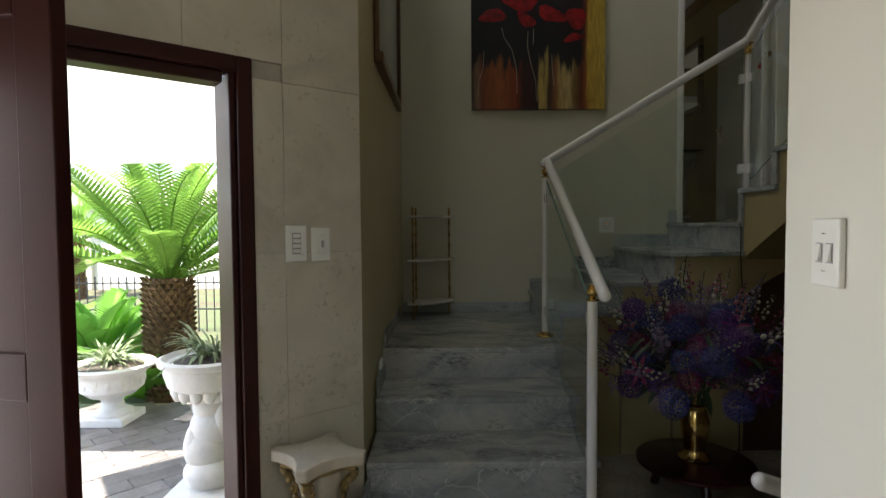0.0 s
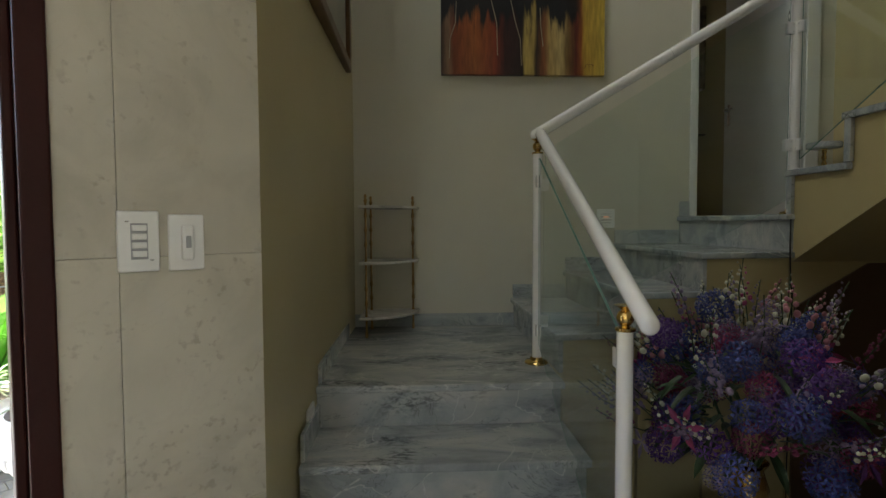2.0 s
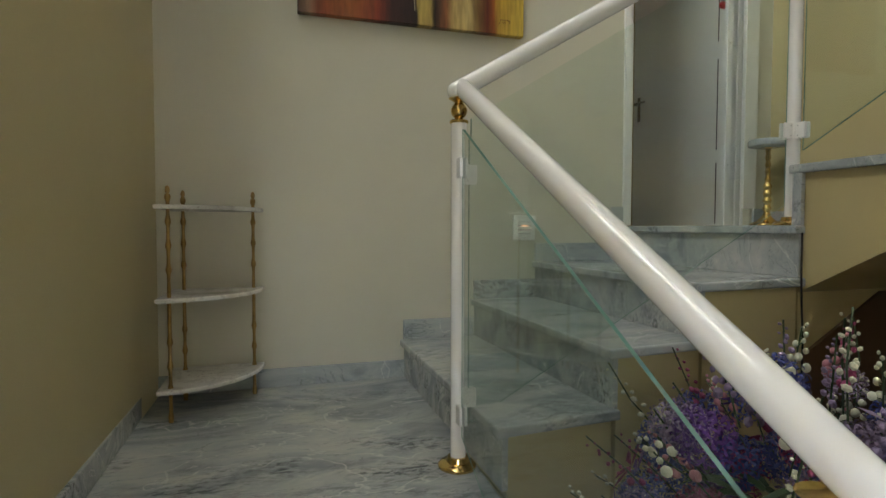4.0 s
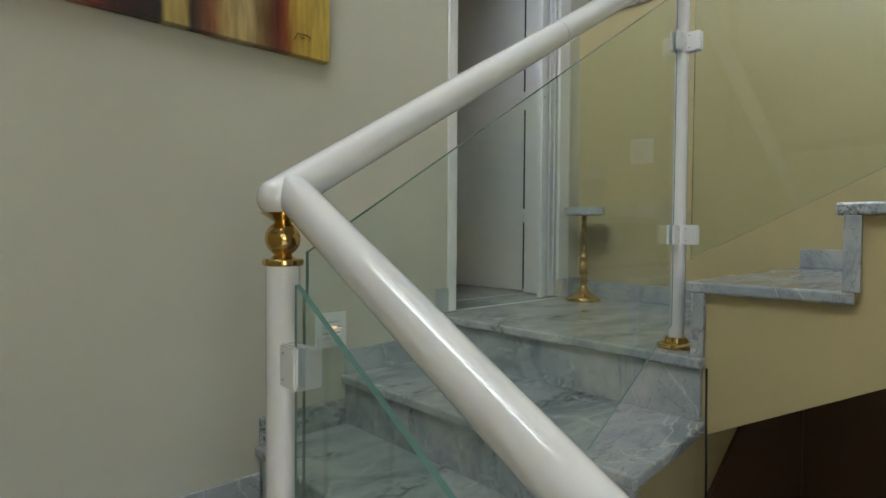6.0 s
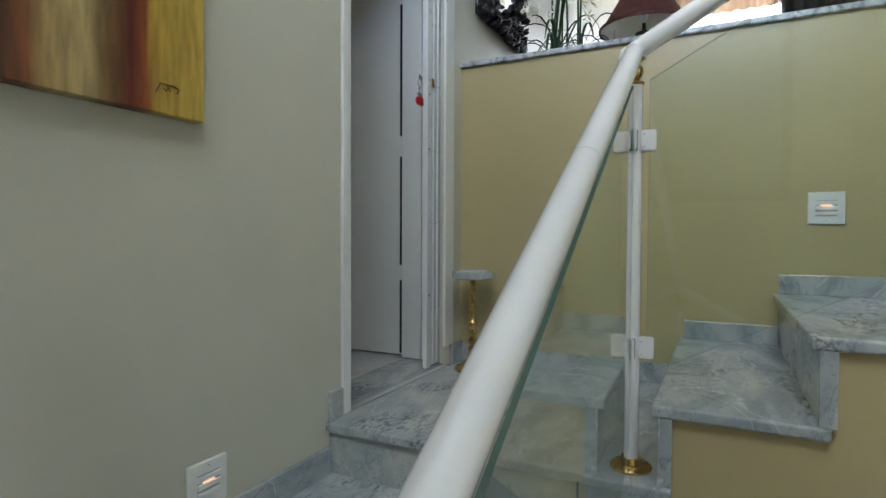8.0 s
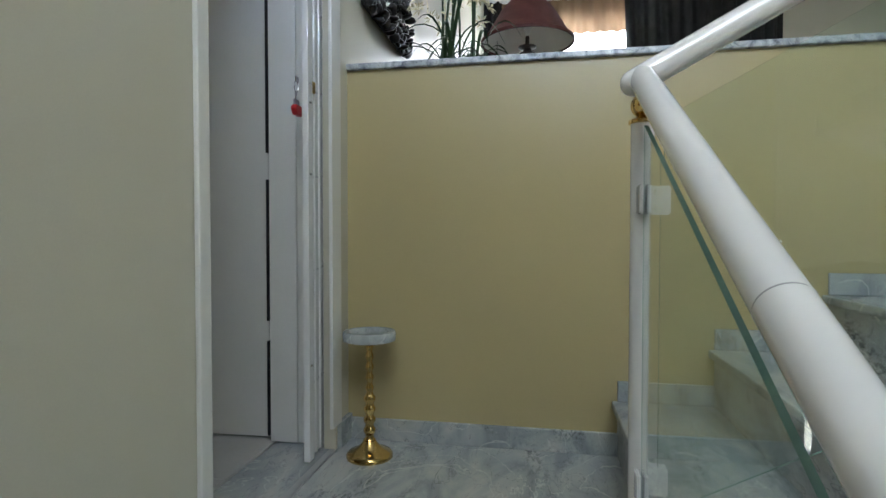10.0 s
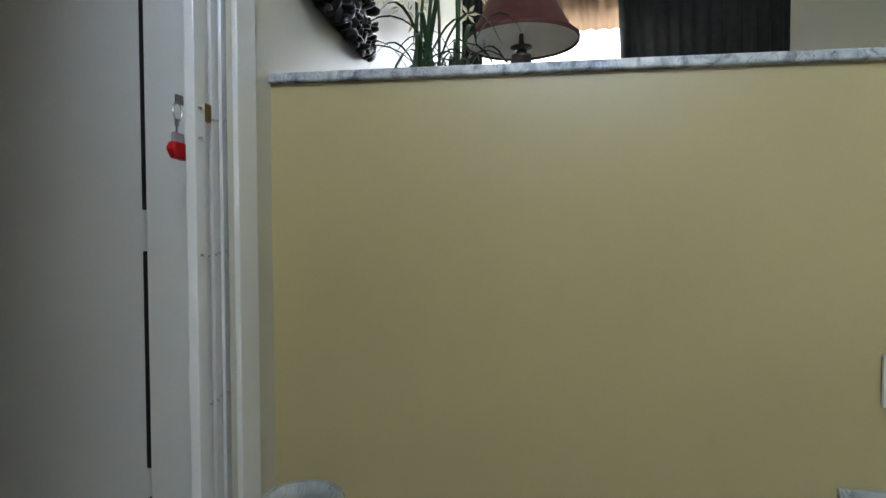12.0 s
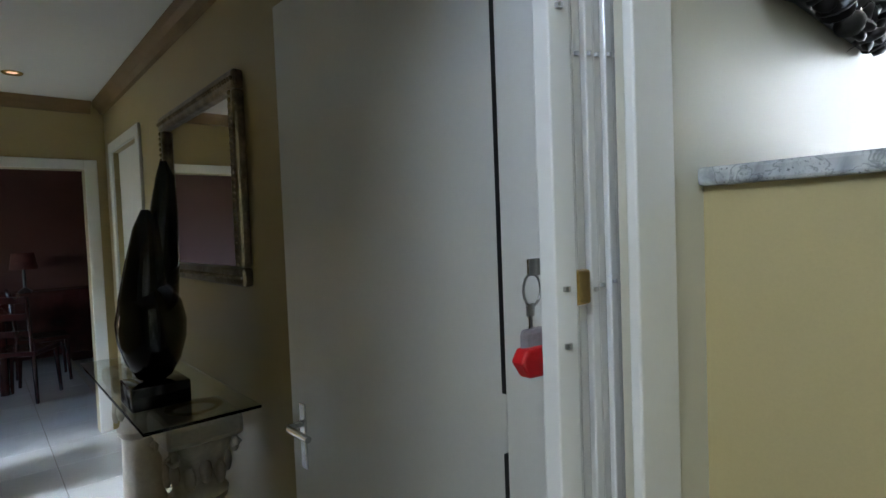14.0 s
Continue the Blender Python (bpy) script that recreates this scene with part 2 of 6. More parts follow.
DARK_WOOD = material("dark stained wood", (0.045, 0.013, 0.011), 0.36, spec=0.12, noise_scale=3, amount=0.2, fine=110, bump=0.04)
WHITE_DOOR = material("white door paint", (0.78, 0.77, 0.73), 0.35, noise_scale=2, amount=0.04, fine=90, bump=0.02)
FLOOR_TILE = material("white floor tile", (0.66, 0.65, 0.62), 0.15, noise_scale=3, amount=0.07, fine=60, bump=0.01, random_amount=0.05)
PLASTIC = material("white plastic", (0.82, 0.81, 0.77), 0.3, noise_scale=6, amount=0.03, bump=0.0)
GREY_PLASTIC = material("grey plastic", (0.40, 0.40, 0.40), 0.4, noise_scale=6, amount=0.1, bump=0.0)
BLACK = material("black slot", (0.01, 0.01, 0.01), 0.6, amount=0.2, bump=0.0)
STEP_GLOW = plain_glow("warm step lamp", (1.0, 0.55, 0.30), 0.075)
GLASS_EDGE = material("green glass edge", (0.16, 0.30, 0.25), 0.15, noise_scale=6, amount=0.15, bump=0.0)
GRANITE = stone("speckled grey granite", (0.66, 0.67, 0.66), (0.44, 0.46, 0.47), (0.16, 0.17, 0.19), 16, 0.2, vein=(0.04, 0.045, 0.05), vein_amount=0.5)

# ---- mesh helpers ----


def mesh_of(name, bm, mat, smooth=0):
    me = bpy.data.meshes.new(name)
    bmesh.ops.recalc_face_normals(bm, faces=bm.faces[:])
    bm.to_mesh(me)
    bm.free()
    for m in (mat if isinstance(mat, (list, tuple)) else [mat]):
        me.materials.append(m)
    if smooth:
        me.shade_smooth()
        me.set_sharp_from_angle(angle=radians(smooth))
    return me


def part(name, bm, mat, parent, label="", smooth=0, kind=""):
    ob = new(name, mesh_of(name, bm, mat, smooth))
    if parent is not None:
        ob.parent = parent
        ob.matrix_parent_inverse = parent.matrix_world.inverted() if parent.parent is None and parent.type == "EMPTY" else Matrix.Identity(4)
    if label:
        ob["label"] = label
    if kind:
        ob["kind"] = kind
    return ob


def thing(name, label, category, at=(0, 0, 0), group="", kind=""):
    """An empty at the base of a thing; its parts are built in world metres."""
    ob = new(name)
    ob.location = at
    bpy.context.view_layer.update()
    return tagged(ob, label, category, group, kind)


def solid(name, bm, mat, label, category, kind="", smooth=0, group=""):
    return tagged(part(name, bm, mat, None, smooth=smooth), label, category, group, kind)


def box(bm, a, b, bevel=0.0, segs=2):
    (x0, y0, z0), (x1, y1, z1) = a, b
    m = Matrix.LocRotScale(((x0 + x1) / 2, (y0 + y1) / 2, (z0 + z1) / 2), None, (abs(x1 - x0), abs(y1 - y0), abs(z1 - z0)))
    verts = bmesh.ops.create_cube(bm, size=1, matrix=m)["verts"]
    if bevel:
        edges = list({e for v in verts for e in v.link_edges})
        bmesh.ops.bevel(bm, geom=edges, offset=bevel, segments=segs, affect="EDGES", profile=0.5)
    return bm


def boxed(a, b, bevel=0.0, segs=2):
    return box(bmesh.new(), a, b, bevel, segs)


def prism(bm, pts, axis, lo, hi, bevel=0.0):
    """A polygon in the plane across an axis, drawn out along it. pts: pairs of the other two coordinates in xyz order."""
    def at(p, v):
        return {"x": (v, p[0], p[1]), "y": (p[0], v, p[1]), "z": (p[0], p[1], v)}[axis]
    lo_v = [bm.verts.new(at(p, lo)) for p in pts]
    hi_v = [bm.verts.new(at(p, hi)) for p in pts]
    n = len(pts)
    faces = [bm.faces.new(lo_v), bm.faces.new(hi_v)]
    faces += [bm.faces.new((lo_v[i], lo_v[(i + 1) % n], hi_v[(i + 1) % n], hi_v[i])) for i in range(n)]
    bmesh.ops.recalc_face_normals(bm, faces=faces)
    if bevel:
        bmesh.ops.bevel(bm, geom=list({e for f in faces for e in f.edges}), offset=bevel, segments=2, affect="EDGES", profile=0.5)
    return bm


def lathe(bm, profile, centre=(0, 0, 0), segs=32, closed=False):
    """Turns (radius, height) pairs round the upright axis."""
    cx, cy, cz = centre
    rings = []
    for r, h in profile:
        if r < 1e-5:
            rings.append([bm.verts.new((cx, cy, cz + h))])
        else:
            rings.append([bm.verts.new((cx + r * math.cos(2 * math.pi * k / segs), cy + r * math.sin(2 * math.pi * k / segs), cz + h)) for k in range(segs)])
    for a, b in zip(rings, rings[1:]):
        for k in range(segs):
            k2 = (k + 1) % segs
            if len(a) == 1 and len(b) == 1:
                continue
            if len(a) == 1:
                bm.faces.new((a[0], b[k], b[k2]))
            elif len(b) == 1:
                bm.faces.new((a[k], a[k2], b[0]))
            else:
                bm.faces.new((a[k], a[k2], b[k2], b[k]))
    return bm


def ball(bm, c, r, segs=20):
    bmesh.ops.create_uvsphere(bm, u_segments=segs, v_segments=segs // 2 + 2, radius=r, matrix=Matrix.Translation(c))
    return bm


def tube(bm, pts, r, segs=16, taper=None):
    """A round bar through points, with closed ends."""
    pts = [Vector(p) for p in pts]
    rings = []
    up = None
    for i, p in enumerate(pts):
        d = (pts[min(i + 1, len(pts) - 1)] - pts[max(i - 1, 0)]).normalized()
        if up is None:
            up = d.orthogonal().normalized()
        side = d.cross(up)
        side = side.normalized() if side.length > 1e-6 else d.orthogonal().normalized()
        up = side.cross(d).normalized()
        rr = taper[i] if taper else r
        rings.append([bm.verts.new(p + rr * (math.cos(2 * math.pi * k / segs) * up + math.sin(2 * math.pi * k / segs) * side)) for k in range(segs)])
    for a, b in zip(rings, rings[1:]):
        for k in range(segs):
            bm.faces.new((a[k], a[(k + 1) % segs], b[(k + 1) % segs], b[k]))
    bm.faces.new(rings[0])
    bm.faces.new(rings[-1])
    return bm


def wall_panel(name, p, q, z0, z1, thick, mat, label, holes=()):
    """An upright wall from p to q in plan, thickened to its left, with openings (s0, s1, z0, z1) right through it."""
    p, q = Vector(p), Vector(q)
    d = (q - p).normalized()
    side = Vector((-d.y, d.x))
    length = (q - p).length
    ss = sorted({0.0, length, *[h[0] for h in holes], *[h[1] for h in holes]})
    bm = bmesh.new()

    def block(s0, s1, lo, hi):
        if s1 - s0 < 1e-4 or hi - lo < 1e-4:
            return
        base = [p + d * s0, p + d * s1, p + d * s1 + side * thick, p + d * s0 + side * thick]
        prism(bm, [(v.x, v.y) for v in base], "z", lo, hi)
    for s0, s1 in zip(ss, ss[1:]):
        mid = (s0 + s1) / 2
        spans = sorted((h[2], h[3]) for h in holes if h[0] < mid < h[1])
        lo = z0
        for a, b in spans:
            block(s0, s1, lo, a)
            lo = b
        block(s0, s1, lo, z1)
    return solid(name, bm, mat, label, "wall", "structure")


# ---- plan ----
XL, YB, XP = -0.345, 4.35, 2.84
RISE, RISE3 = 0.175, 0.203
L1, L2 = 0.70, 1.40
NOSE_A, NOSE_B, NOSE_C, NOSE_L2 = 0.70, 1.05, 1.37, 1.80
FLIGHT1 = [2.03, 2.37, 2.72, 3.07]
FLIGHT3 = [3.31, 2.975, 2.62, 2.26, 1.90, 1.54, 1.18, 0.82]
HIGH = 5.2


def well(x):
    return 3.19 + 0.085 * (x - 0.68)


# ---- shell ----
solid("floor", prism(bmesh.new(), [(-2.5, -4.2), (4.0, -4.2), (4.0, 3.3), (-0.4, 3.3), (-0.42, 2.42), (-2.4, 0.85), (-2.5, 0.8)], "z", -0.1, 0.0), FOYER_FLOOR, "polished grey-beige marble floor of the foyer", "floor", "structure")
CORNER, ALONG = Vector((-0.36, 2.34)), Vector((0.78, 0.62)).normalized()
OUT = Vector((-ALONG.y, ALONG.x))
far_left = CORNER - ALONG * 2.45
DOOR_S0, DOOR_S1, DOOR_TOP = 0.50, 1.48, 1.945
# second hole is an unseen opening added for the entrance fill lamp
wall_panel("wall_entrance", (far_left.x, far_left.y), (CORNER.x, CORNER.y), 0.0, HIGH, 0.2, GROUT, "beige stone-tiled wall beside the front door",
           holes=[(2.45 - DOOR_S1, 2.45 - DOOR_S0, 0.0, DOOR_TOP + 0.07), (0.30, 0.88, 0.25, DOOR_TOP)])
wall_panel("wall_stair_side", (-0.361, 2.345), (-0.325, YB), 0.0, HIGH, 0.2, OCHRE, "ochre painted wall beside the stairs with a high window", holes=[(0.0, 1.6, 3.98, 5.12)])
wall_panel("wall_back", (XL - 0.2, YB), (8.1, YB), 0.0, HIGH, 0.24, CREAM, "cream painted wall with a doorway",
           holes=[(1.90 - XL + 0.2, 2.75 - XL + 0.2, L2 - 0.06, L2 + 2.06)])
wall_panel("wall_parapet", (XP, 1.10), (XP, YB), 0.0, 2.862, -0.16, OCHRE, "ochre half wall under a marble ledge")
wall_panel("wall_foyer_side", (0.75, -4.0), (0.75, 1.19), 0.0, HIGH, -0.15, WHITE_WALL, "off-white wall with a light switch")
wall_panel("wall_passage_end", (0.9, -0.6), (XP, -0.6), 0.0, HIGH, 0.12, WHITE_WALL, "off-white wall behind the stairwell")
wall_panel("wall_left", (far_left.x, -4.0), (far_left.x, far_left.y), 0.0, HIGH, 0.2, OCHRE, "ochre painted foyer wall")
# the hole is made up to hold the foyer fill lamp
wall_panel("wall_south", (far_left.x - 0.2, -4.0), (8.1, -4.0), 0.0, HIGH, -0.2, OCHRE, "ochre painted wall with an added opening for the foyer lamp",
           holes=[(0.25, 1.15, 1.1, 2.7)])
wall_panel("wall_right", (XP, -0.6), (XP, 1.10), 0.0, 2.862, -0.16, WHITE_WALL, "off-white foyer wall")
wall_panel("wall_upper", (7.9, -4.0), (7.9, YB), 2.2, HIGH, -0.2, CREAM, "cream wall with a curtained window",
           holes=[(6.3, 8.28, 2.9, 4.95)])
solid("floor_upper", boxed((3.0, -4.0, 2.25), (7.9, YB, 2.45)), FLOOR_TILE, "pale tiled floor of the upper room", "floor", "structure")
solid("ceiling", boxed((-2.8, -4.2, HIGH), (8.1, YB + 0.24, HIGH + 0.15)), CEILING, "white painted ceiling", "ceiling", "structure")

# unseen slab that keeps the stairwell light out of the foyer
solid("foyer_block_slab", boxed((-2.7, -4.0, 2.85), (0.75, 1.9, 3.0)), CEILING, "white slab added over the foyer to hold back light", "ceiling", "structure")

# ---- stairs ----
stairs = tagged(new("staircase"), "grey-blue marble staircase with ochre painted sides", "staircase", kind="structure")


def step_piece(name, a, b, bevel=0.006, label=""):
    return part(name, boxed(a, b, bevel), MARBLE, stairs, label)


def tread_quad(pts, z, thick=0.03):
    bm = bmesh.new()
    prism(bm, pts, "z", z - thick, z, 0.006)
    return part("tread", bm, MARBLE, stairs)


XR = 0.675
for i, y in enumerate(FLIGHT1[:-1]):
    z = RISE * (i + 1)
    step_piece("tread", (XL, y - 0.02, z - 0.03), (XR + 0.015, FLIGHT1[i + 1] + 0.02, z))
for i, y in enumerate(FLIGHT1):
    step_piece("riser", (XL, y, RISE * i), (XR, y + 0.018, RISE * (i + 1) - 0.03), 0.002)
tread_quad([(XL, 3.05), (XR + 0.015, 3.05), (XR + 0.015, well(0.75)), (0.74, YB), (XL, YB)], L1)
EDGES2 = [NOSE_A, NOSE_B, NOSE_C, NOSE_L2]
for i, x in enumerate(EDGES2[:-1]):
    z = L1 + RISE * (i + 1)
    x2 = EDGES2[i + 1] + 0.02
    tread_quad([(x - 0.02, well(x) - 0.015), (x2, well(x2) - 0.015), (x2, YB), (x - 0.02, YB)], z)
for i, x in enumerate(EDGES2):
    bm = bmesh.new()
    prism(bm, [(x, well(x)), (x + 0.018, well(x)), (x + 0.018, YB), (x, YB)], "z", L1 + RISE * i, L1 + RISE * (i + 1) - 0.03, 0.002)
    part("riser", bm, MARBLE, stairs)
tread_quad([(NOSE_L2 - 0.02, 3.28), (XP, 3.28), (XP, YB), (NOSE_L2 - 0.02, YB)], L2)
for i, y in enumerate(FLIGHT3):
    z = L2 + RISE3 * (i + 1)
    step_piece("riser", (1.815, y - 0.018, z - RISE3), (XP, y, z - 0.03), 0.002)
    y2 = FLIGHT3[i + 1] if i + 1 < len(FLIGHT3) else y - 1.0
    step_piece("tread", (1.795, y2 - 0.02, z - 0.03), (XP, y + 0.02, z))
    step_piece("riser_end", (1.797, y - 0.03, z - RISE3), (1.815, y + 0.004, z - 0.03), 0.002)
# painted sides below the marble
bm = bmesh.new()
prof = [(FLIGHT1[0] + 0.02, 0.0)]
for i, y in enumerate(FLIGHT1):
    prof += [(y + 0.02, RISE * i), (y + 0.02, RISE * (i + 1) - 0.03)]
prof += [(well(0.75) + 0.01, L1 - 0.03), (well(0.75) + 0.01, 0.0)]
prism(bm, prof[1:], "x", XL + 0.01, XR - 0.005)
part("flight_side", bm, OCHRE, stairs, "ochre painted stair side")
blocks = []
for i, x in enumerate(EDGES2[:-1]):
    x2 = EDGES2[i + 1] + 0.005
    blocks.append(([(x + 0.018, well(x) + 0.01), (x2, well(x2) + 0.01), (x2, YB), (x + 0.018, YB)], L1 + RISE * (i + 1) - 0.03))
blocks.append(([(XL + 0.01, well(0.75) + 0.02), (NOSE_A + 0.02, well(0.75) + 0.02), (NOSE_A + 0.02, YB), (XL + 0.01, YB)], L1 - 0.03))
blocks.append(([(NOSE_L2 + 0.018, 3.30), (XP, 3.30), (XP, YB), (NOSE_L2 + 0.018, YB)], L2 - 0.03))
for pts, top in blocks:
    part("step_base", prism(bmesh.new(), pts, "z", 0.0, top), OCHRE, stairs, "ochre painted stair side")
bm = bmesh.new()
prof = [(3.298, 1.175)]
for i, y in enumerate(FLIGHT3):
    z = L2 + RISE3 * (i + 1)
    prof += [(y - 0.006, z - RISE3 - 0.03 if i else L2 - 0.03), (y - 0.006, z - 0.03)]
prof += [(0.1, L2 + RISE3 * 8 - 0.03), (0.1, L2 + RISE3 * 8 - 0.28), (0.445, L2 + RISE3 * 8 - 0.28)]
prism(bm, prof, "x", 1.818, XP)
part("flight_side", bm, OCHRE, stairs, "ochre painted stair side")
# dark brown sheets over the recess walls under the upper flight, one cut slantwise
part("recess_end", prism(bmesh.new(), [(1.835, 0.0), (XP - 0.012, 0.0), (XP - 0.012, 1.168), (2.19, 1.168), (1.835, 0.965)], "y", 3.284, 3.296), RECESS, stairs, "dark brown sheet in the recess under the stairs")
part("recess_side", prism(bmesh.new(), [(-0.4, 0.0), (3.283, 0.0), (3.283, 1.165), (0.46, 2.716), (-0.4, 2.716)], "x", XP - 0.012, XP - 0.002), RECESS, stairs, "dark brown sheet in the recess under the stairs")
# marble skirting along the walls
sk = [((XL, 3.10, L1), (XL + 0.015, YB, L1 + 0.08)), ((XL + 0.015, YB - 0.015, L1), (NOSE_A, YB, L1 + 0.08))]
for i, x in enumerate(EDGES2[:-1]):
    z = L1 + RISE * (i + 1)
    sk.append(((x - 0.005, YB - 0.015, z), (EDGES2[i + 1] - 0.006, YB, z + 0.09)))
sk.append(((NOSE_L2 - 0.005, YB - 0.015, L2), (1.868, YB, L2 + 0.1)))
sk.append(((2.715, YB - 0.018, L2), (XP, YB, L2 + 0.1)))
sk.append(((XP - 0.015, 3.30, L2), (XP, YB - 0.016, L2 + 0.085)))
for i, y in enumerate(FLIGHT3[:-1]):
    z = L2 + RISE3 * (i + 1)
    sk.append(((XP - 0.015, FLIGHT3[i + 1] + 0.001, z), (XP, y, z + 0.075)))
for i, y in enumerate(FLIGHT1[:-1]):
    z = RISE * (i + 1)
    if i == 1:
        continue
    sk.append(((XL, y + 0.02, z), (XL + 0.015, FLIGHT1[i + 1], z + 0.1)))
for a, b in sk:
    step_piece("skirting", a, b, 0.003)
solid("parapet_ledge", boxed((XP - 0.02, -0.6, 2.862), (3.04, YB, 2.887), 0.005), GRANITE, "grey speckled marble ledge on the half wall", "ledge", "structure")

# ---- railing ----
RAIL, POST = 0.0262, 0.0225
P0, P1, P2, P3 = (0.625, 2.27), (0.636, 3.375), (1.888, 3.392), (1.875, 1.86)
railing = thing("stair_railing", "white tubular stair railing with brass balls and glass panels", "railing", (P1[0], P1[1], L1))


def newel(x, y, z0, ball_z):
    post = part("post", lathe(bmesh.new(), [(0, 0.004), (POST, 0.004), (POST, ball_z - 0.036 - z0), (0, ball_z - 0.036 - z0)], (x, y, z0)), WHITE_METAL, railing, smooth=40)
    part("base_plate", lathe(bmesh.new(), [(0, 0.0), (0.058, 0.0), (0.058, 0.006), (0.052, 0.012), (0.034, 0.016), (0.03, 0.03), (0.0, 0.03)], (x, y, z0)), BRASS, post, "round brass base plate", smooth=40)
    b = lathe(bmesh.new(), [(0, -0.036), (0.025, -0.036), (0.027, -0.034), (0.027, -0.029), (0.025, -0.027), (0.017, -0.0265), (0.014, -0.024), (0.011, -0.021)]
              + [(0.0235 * math.sin(a), -0.0235 * math.cos(a)) for a in [0.5 + k * 0.178 for k in range(13)]] + [(0.012, 0.022), (0.018, 0.027), (0.03, 0.034), (0, 0.034)], (x, y, ball_z))
    part("brass_ball", b, BRASS, post, "polished brass ball and collar", smooth=40)
    return post


def clip(post, x, y, z, d):
    """A white clamp that holds the glass beside a post, towards the way d."""
    d = Vector(d).normalized()
    s = Vector((-d.y, d.x, 0))
    turn = Matrix(((d.x, s.x, 0, 0), (d.y, s.y, 0, 0), (0, 0, 1, 0), (0, 0, 0, 1)))
    bm = bmesh.new()
    for along, off, size in ((0.037, -0.0105, (0.040, 0.007, 0.056)), (0.037, 0.0105, (0.040, 0.007, 0.056)), (0.024, 0.0, (0.014, 0.015, 0.056))):
        vs = bmesh.ops.create_cube(bm, size=1, matrix=Matrix.Translation(Vector((x, y, z)) + d * along + s * off) @ turn @ Matrix.Diagonal((*size, 1)))["verts"]
        bmesh.ops.bevel(bm, geom=list({e for v in vs for e in v.link_edges}), offset=0.0025, segments=2, affect="EDGES")
    held = part("glass_clamp", bm, WHITE_METAL, post)
    for side in (-1, 1):
        for dz in (-0.017, 0.017):
            bm = bmesh.new()
            c = Vector((x, y, z + dz)) + d * 0.028 + s * (0.0144 * side)
            bmesh.ops.create_cone(bm, cap_ends=True, segments=10, radius1=0.0024, radius2=0.002, depth=0.0014, matrix=Matrix.Translation(c) @ turn @ Euler((math.pi / 2, 0, 0)).to_matrix().to_4x4())
            part("screw", bm, GREY_PLASTIC, held)


R1, R2 = (0.645, 3.372, 1.784), (1.886, 3.394, 2.518)
R0 = (0.645, 2.165, 1.107)
R3 = (1.875, 0.9, 3.90)
post0, post1, post2 = newel(*P0, RISE, 1.108), newel(*P1, L1, 1.719), newel(*P2, L2, 2.465)
post3 = newel(*P3, L2 + RISE3 * 5, 3.29)
for name, a, b in (("handrail", R0, R1), ("handrail", R1, R2), ("handrail", R2, R3)):
    bm = tube(bmesh.new(), [a, b], RAIL, 28)
    ball(bm, a, RAIL, 24)
    ball(bm, b, RAIL, 24)
    if b is not R1:
        # the upper rail runs on past the corner as a rounded stub
        stub = Vector(a) + (Vector(a) - Vector(b)).normalized() * (0.022 if a is R1 else 0.018)
        tube(bm, [a, tuple(stub)], RAIL, 28)
        ball(bm, stub, RAIL, 24)
    part(name, bm, WHITE_METAL, railing, smooth=50)


seam = Vector(R1).lerp(Vector(R2), 0.50)
way = (Vector(R2) - Vector(R1)).normalized() * 0.0008
part("rail_seam", tube(bmesh.new(), [tuple(seam - way), tuple(seam + way)], RAIL + 0.0003, 28), GREY_PLASTIC, railing)


def glass_panel(p, q, lo0, hi0, lo1, hi1):
    """A pane between two plan points, with its own heights at either end."""
    p, q = Vector((*p, 0)), Vector((*q, 0))
    s = Vector((-(q - p).y, (q - p).x, 0)).normalized() * 0.004
    bm = bmesh.new()
    loop = [(p, lo0), (q, lo1), (q, hi1), (p, hi0)]
    front = [bm.verts.new((v + s) + Vector((0, 0, h))) for v, h in loop]
    back = [bm.verts.new((v - s) + Vector((0, 0, h))) for v, h in loop]
    bm.faces.new(front)
    bm.faces.new(back)
    for i in range(4):
        bm.faces.new((front[i], front[(i + 1) % 4], back[(i + 1) % 4], back[i])).material_index = 1
    ob = part("glass_panel", bm, [GLASS, GLASS_EDGE], railing, "clear glass panel")
    ob.visible_shadow = False
    return ob


glass_panel((0.636, 3.335), (0.627, 2.315), 0.80, 1.66, 0.26, 1.06)
glass_panel((0.672, 3.375), (1.852, 3.392), 0.82, 1.70, 1.47, 2.42)
glass_panel((1.887, 3.352), (1.876, 1.91), 1.66, 2.44, 2.42, 3.22)
clip(post1, *P1, 1.555, (0, -1, 0)), clip(post1, *P1, 0.86, (0, -1, 0))
clip(post1, *P1, 1.54, (1, 0, 0)), clip(post1, *P1, 0.90, (1, 0, 0))
clip(post2, *P2, 2.28, (-1, 0, 0)), clip(post2, *P2, 1.73, (-1, 0, 0))
clip(post2, *P2, 2.28, (0, -1, 0)), clip(post2, *P2, 1.73, (0, -1, 0))
clip(post0, 0.625, 2.27, 0.99, (0, 1, 0)), clip(post0, 0.625, 2.27, 0.4, (0, 1, 0))

cable = thing("cable", "thin dark cable hanging down the corner of the stairs", "cable", (1.79, 3.268, 0.0))
part("lead", tube(bmesh.new(), [(1.789, 3.266, 1.375), (1.787, 3.264, 1.25), (1.792, 3.263, 1.12), (1.803, 3.266, 1.02), (1.806, 3.268, 0.85), (1.80, 3.268, 0.4), (1.80, 3.268, 0.0)], 0.0032, 8), BLACK, cable, smooth=60)

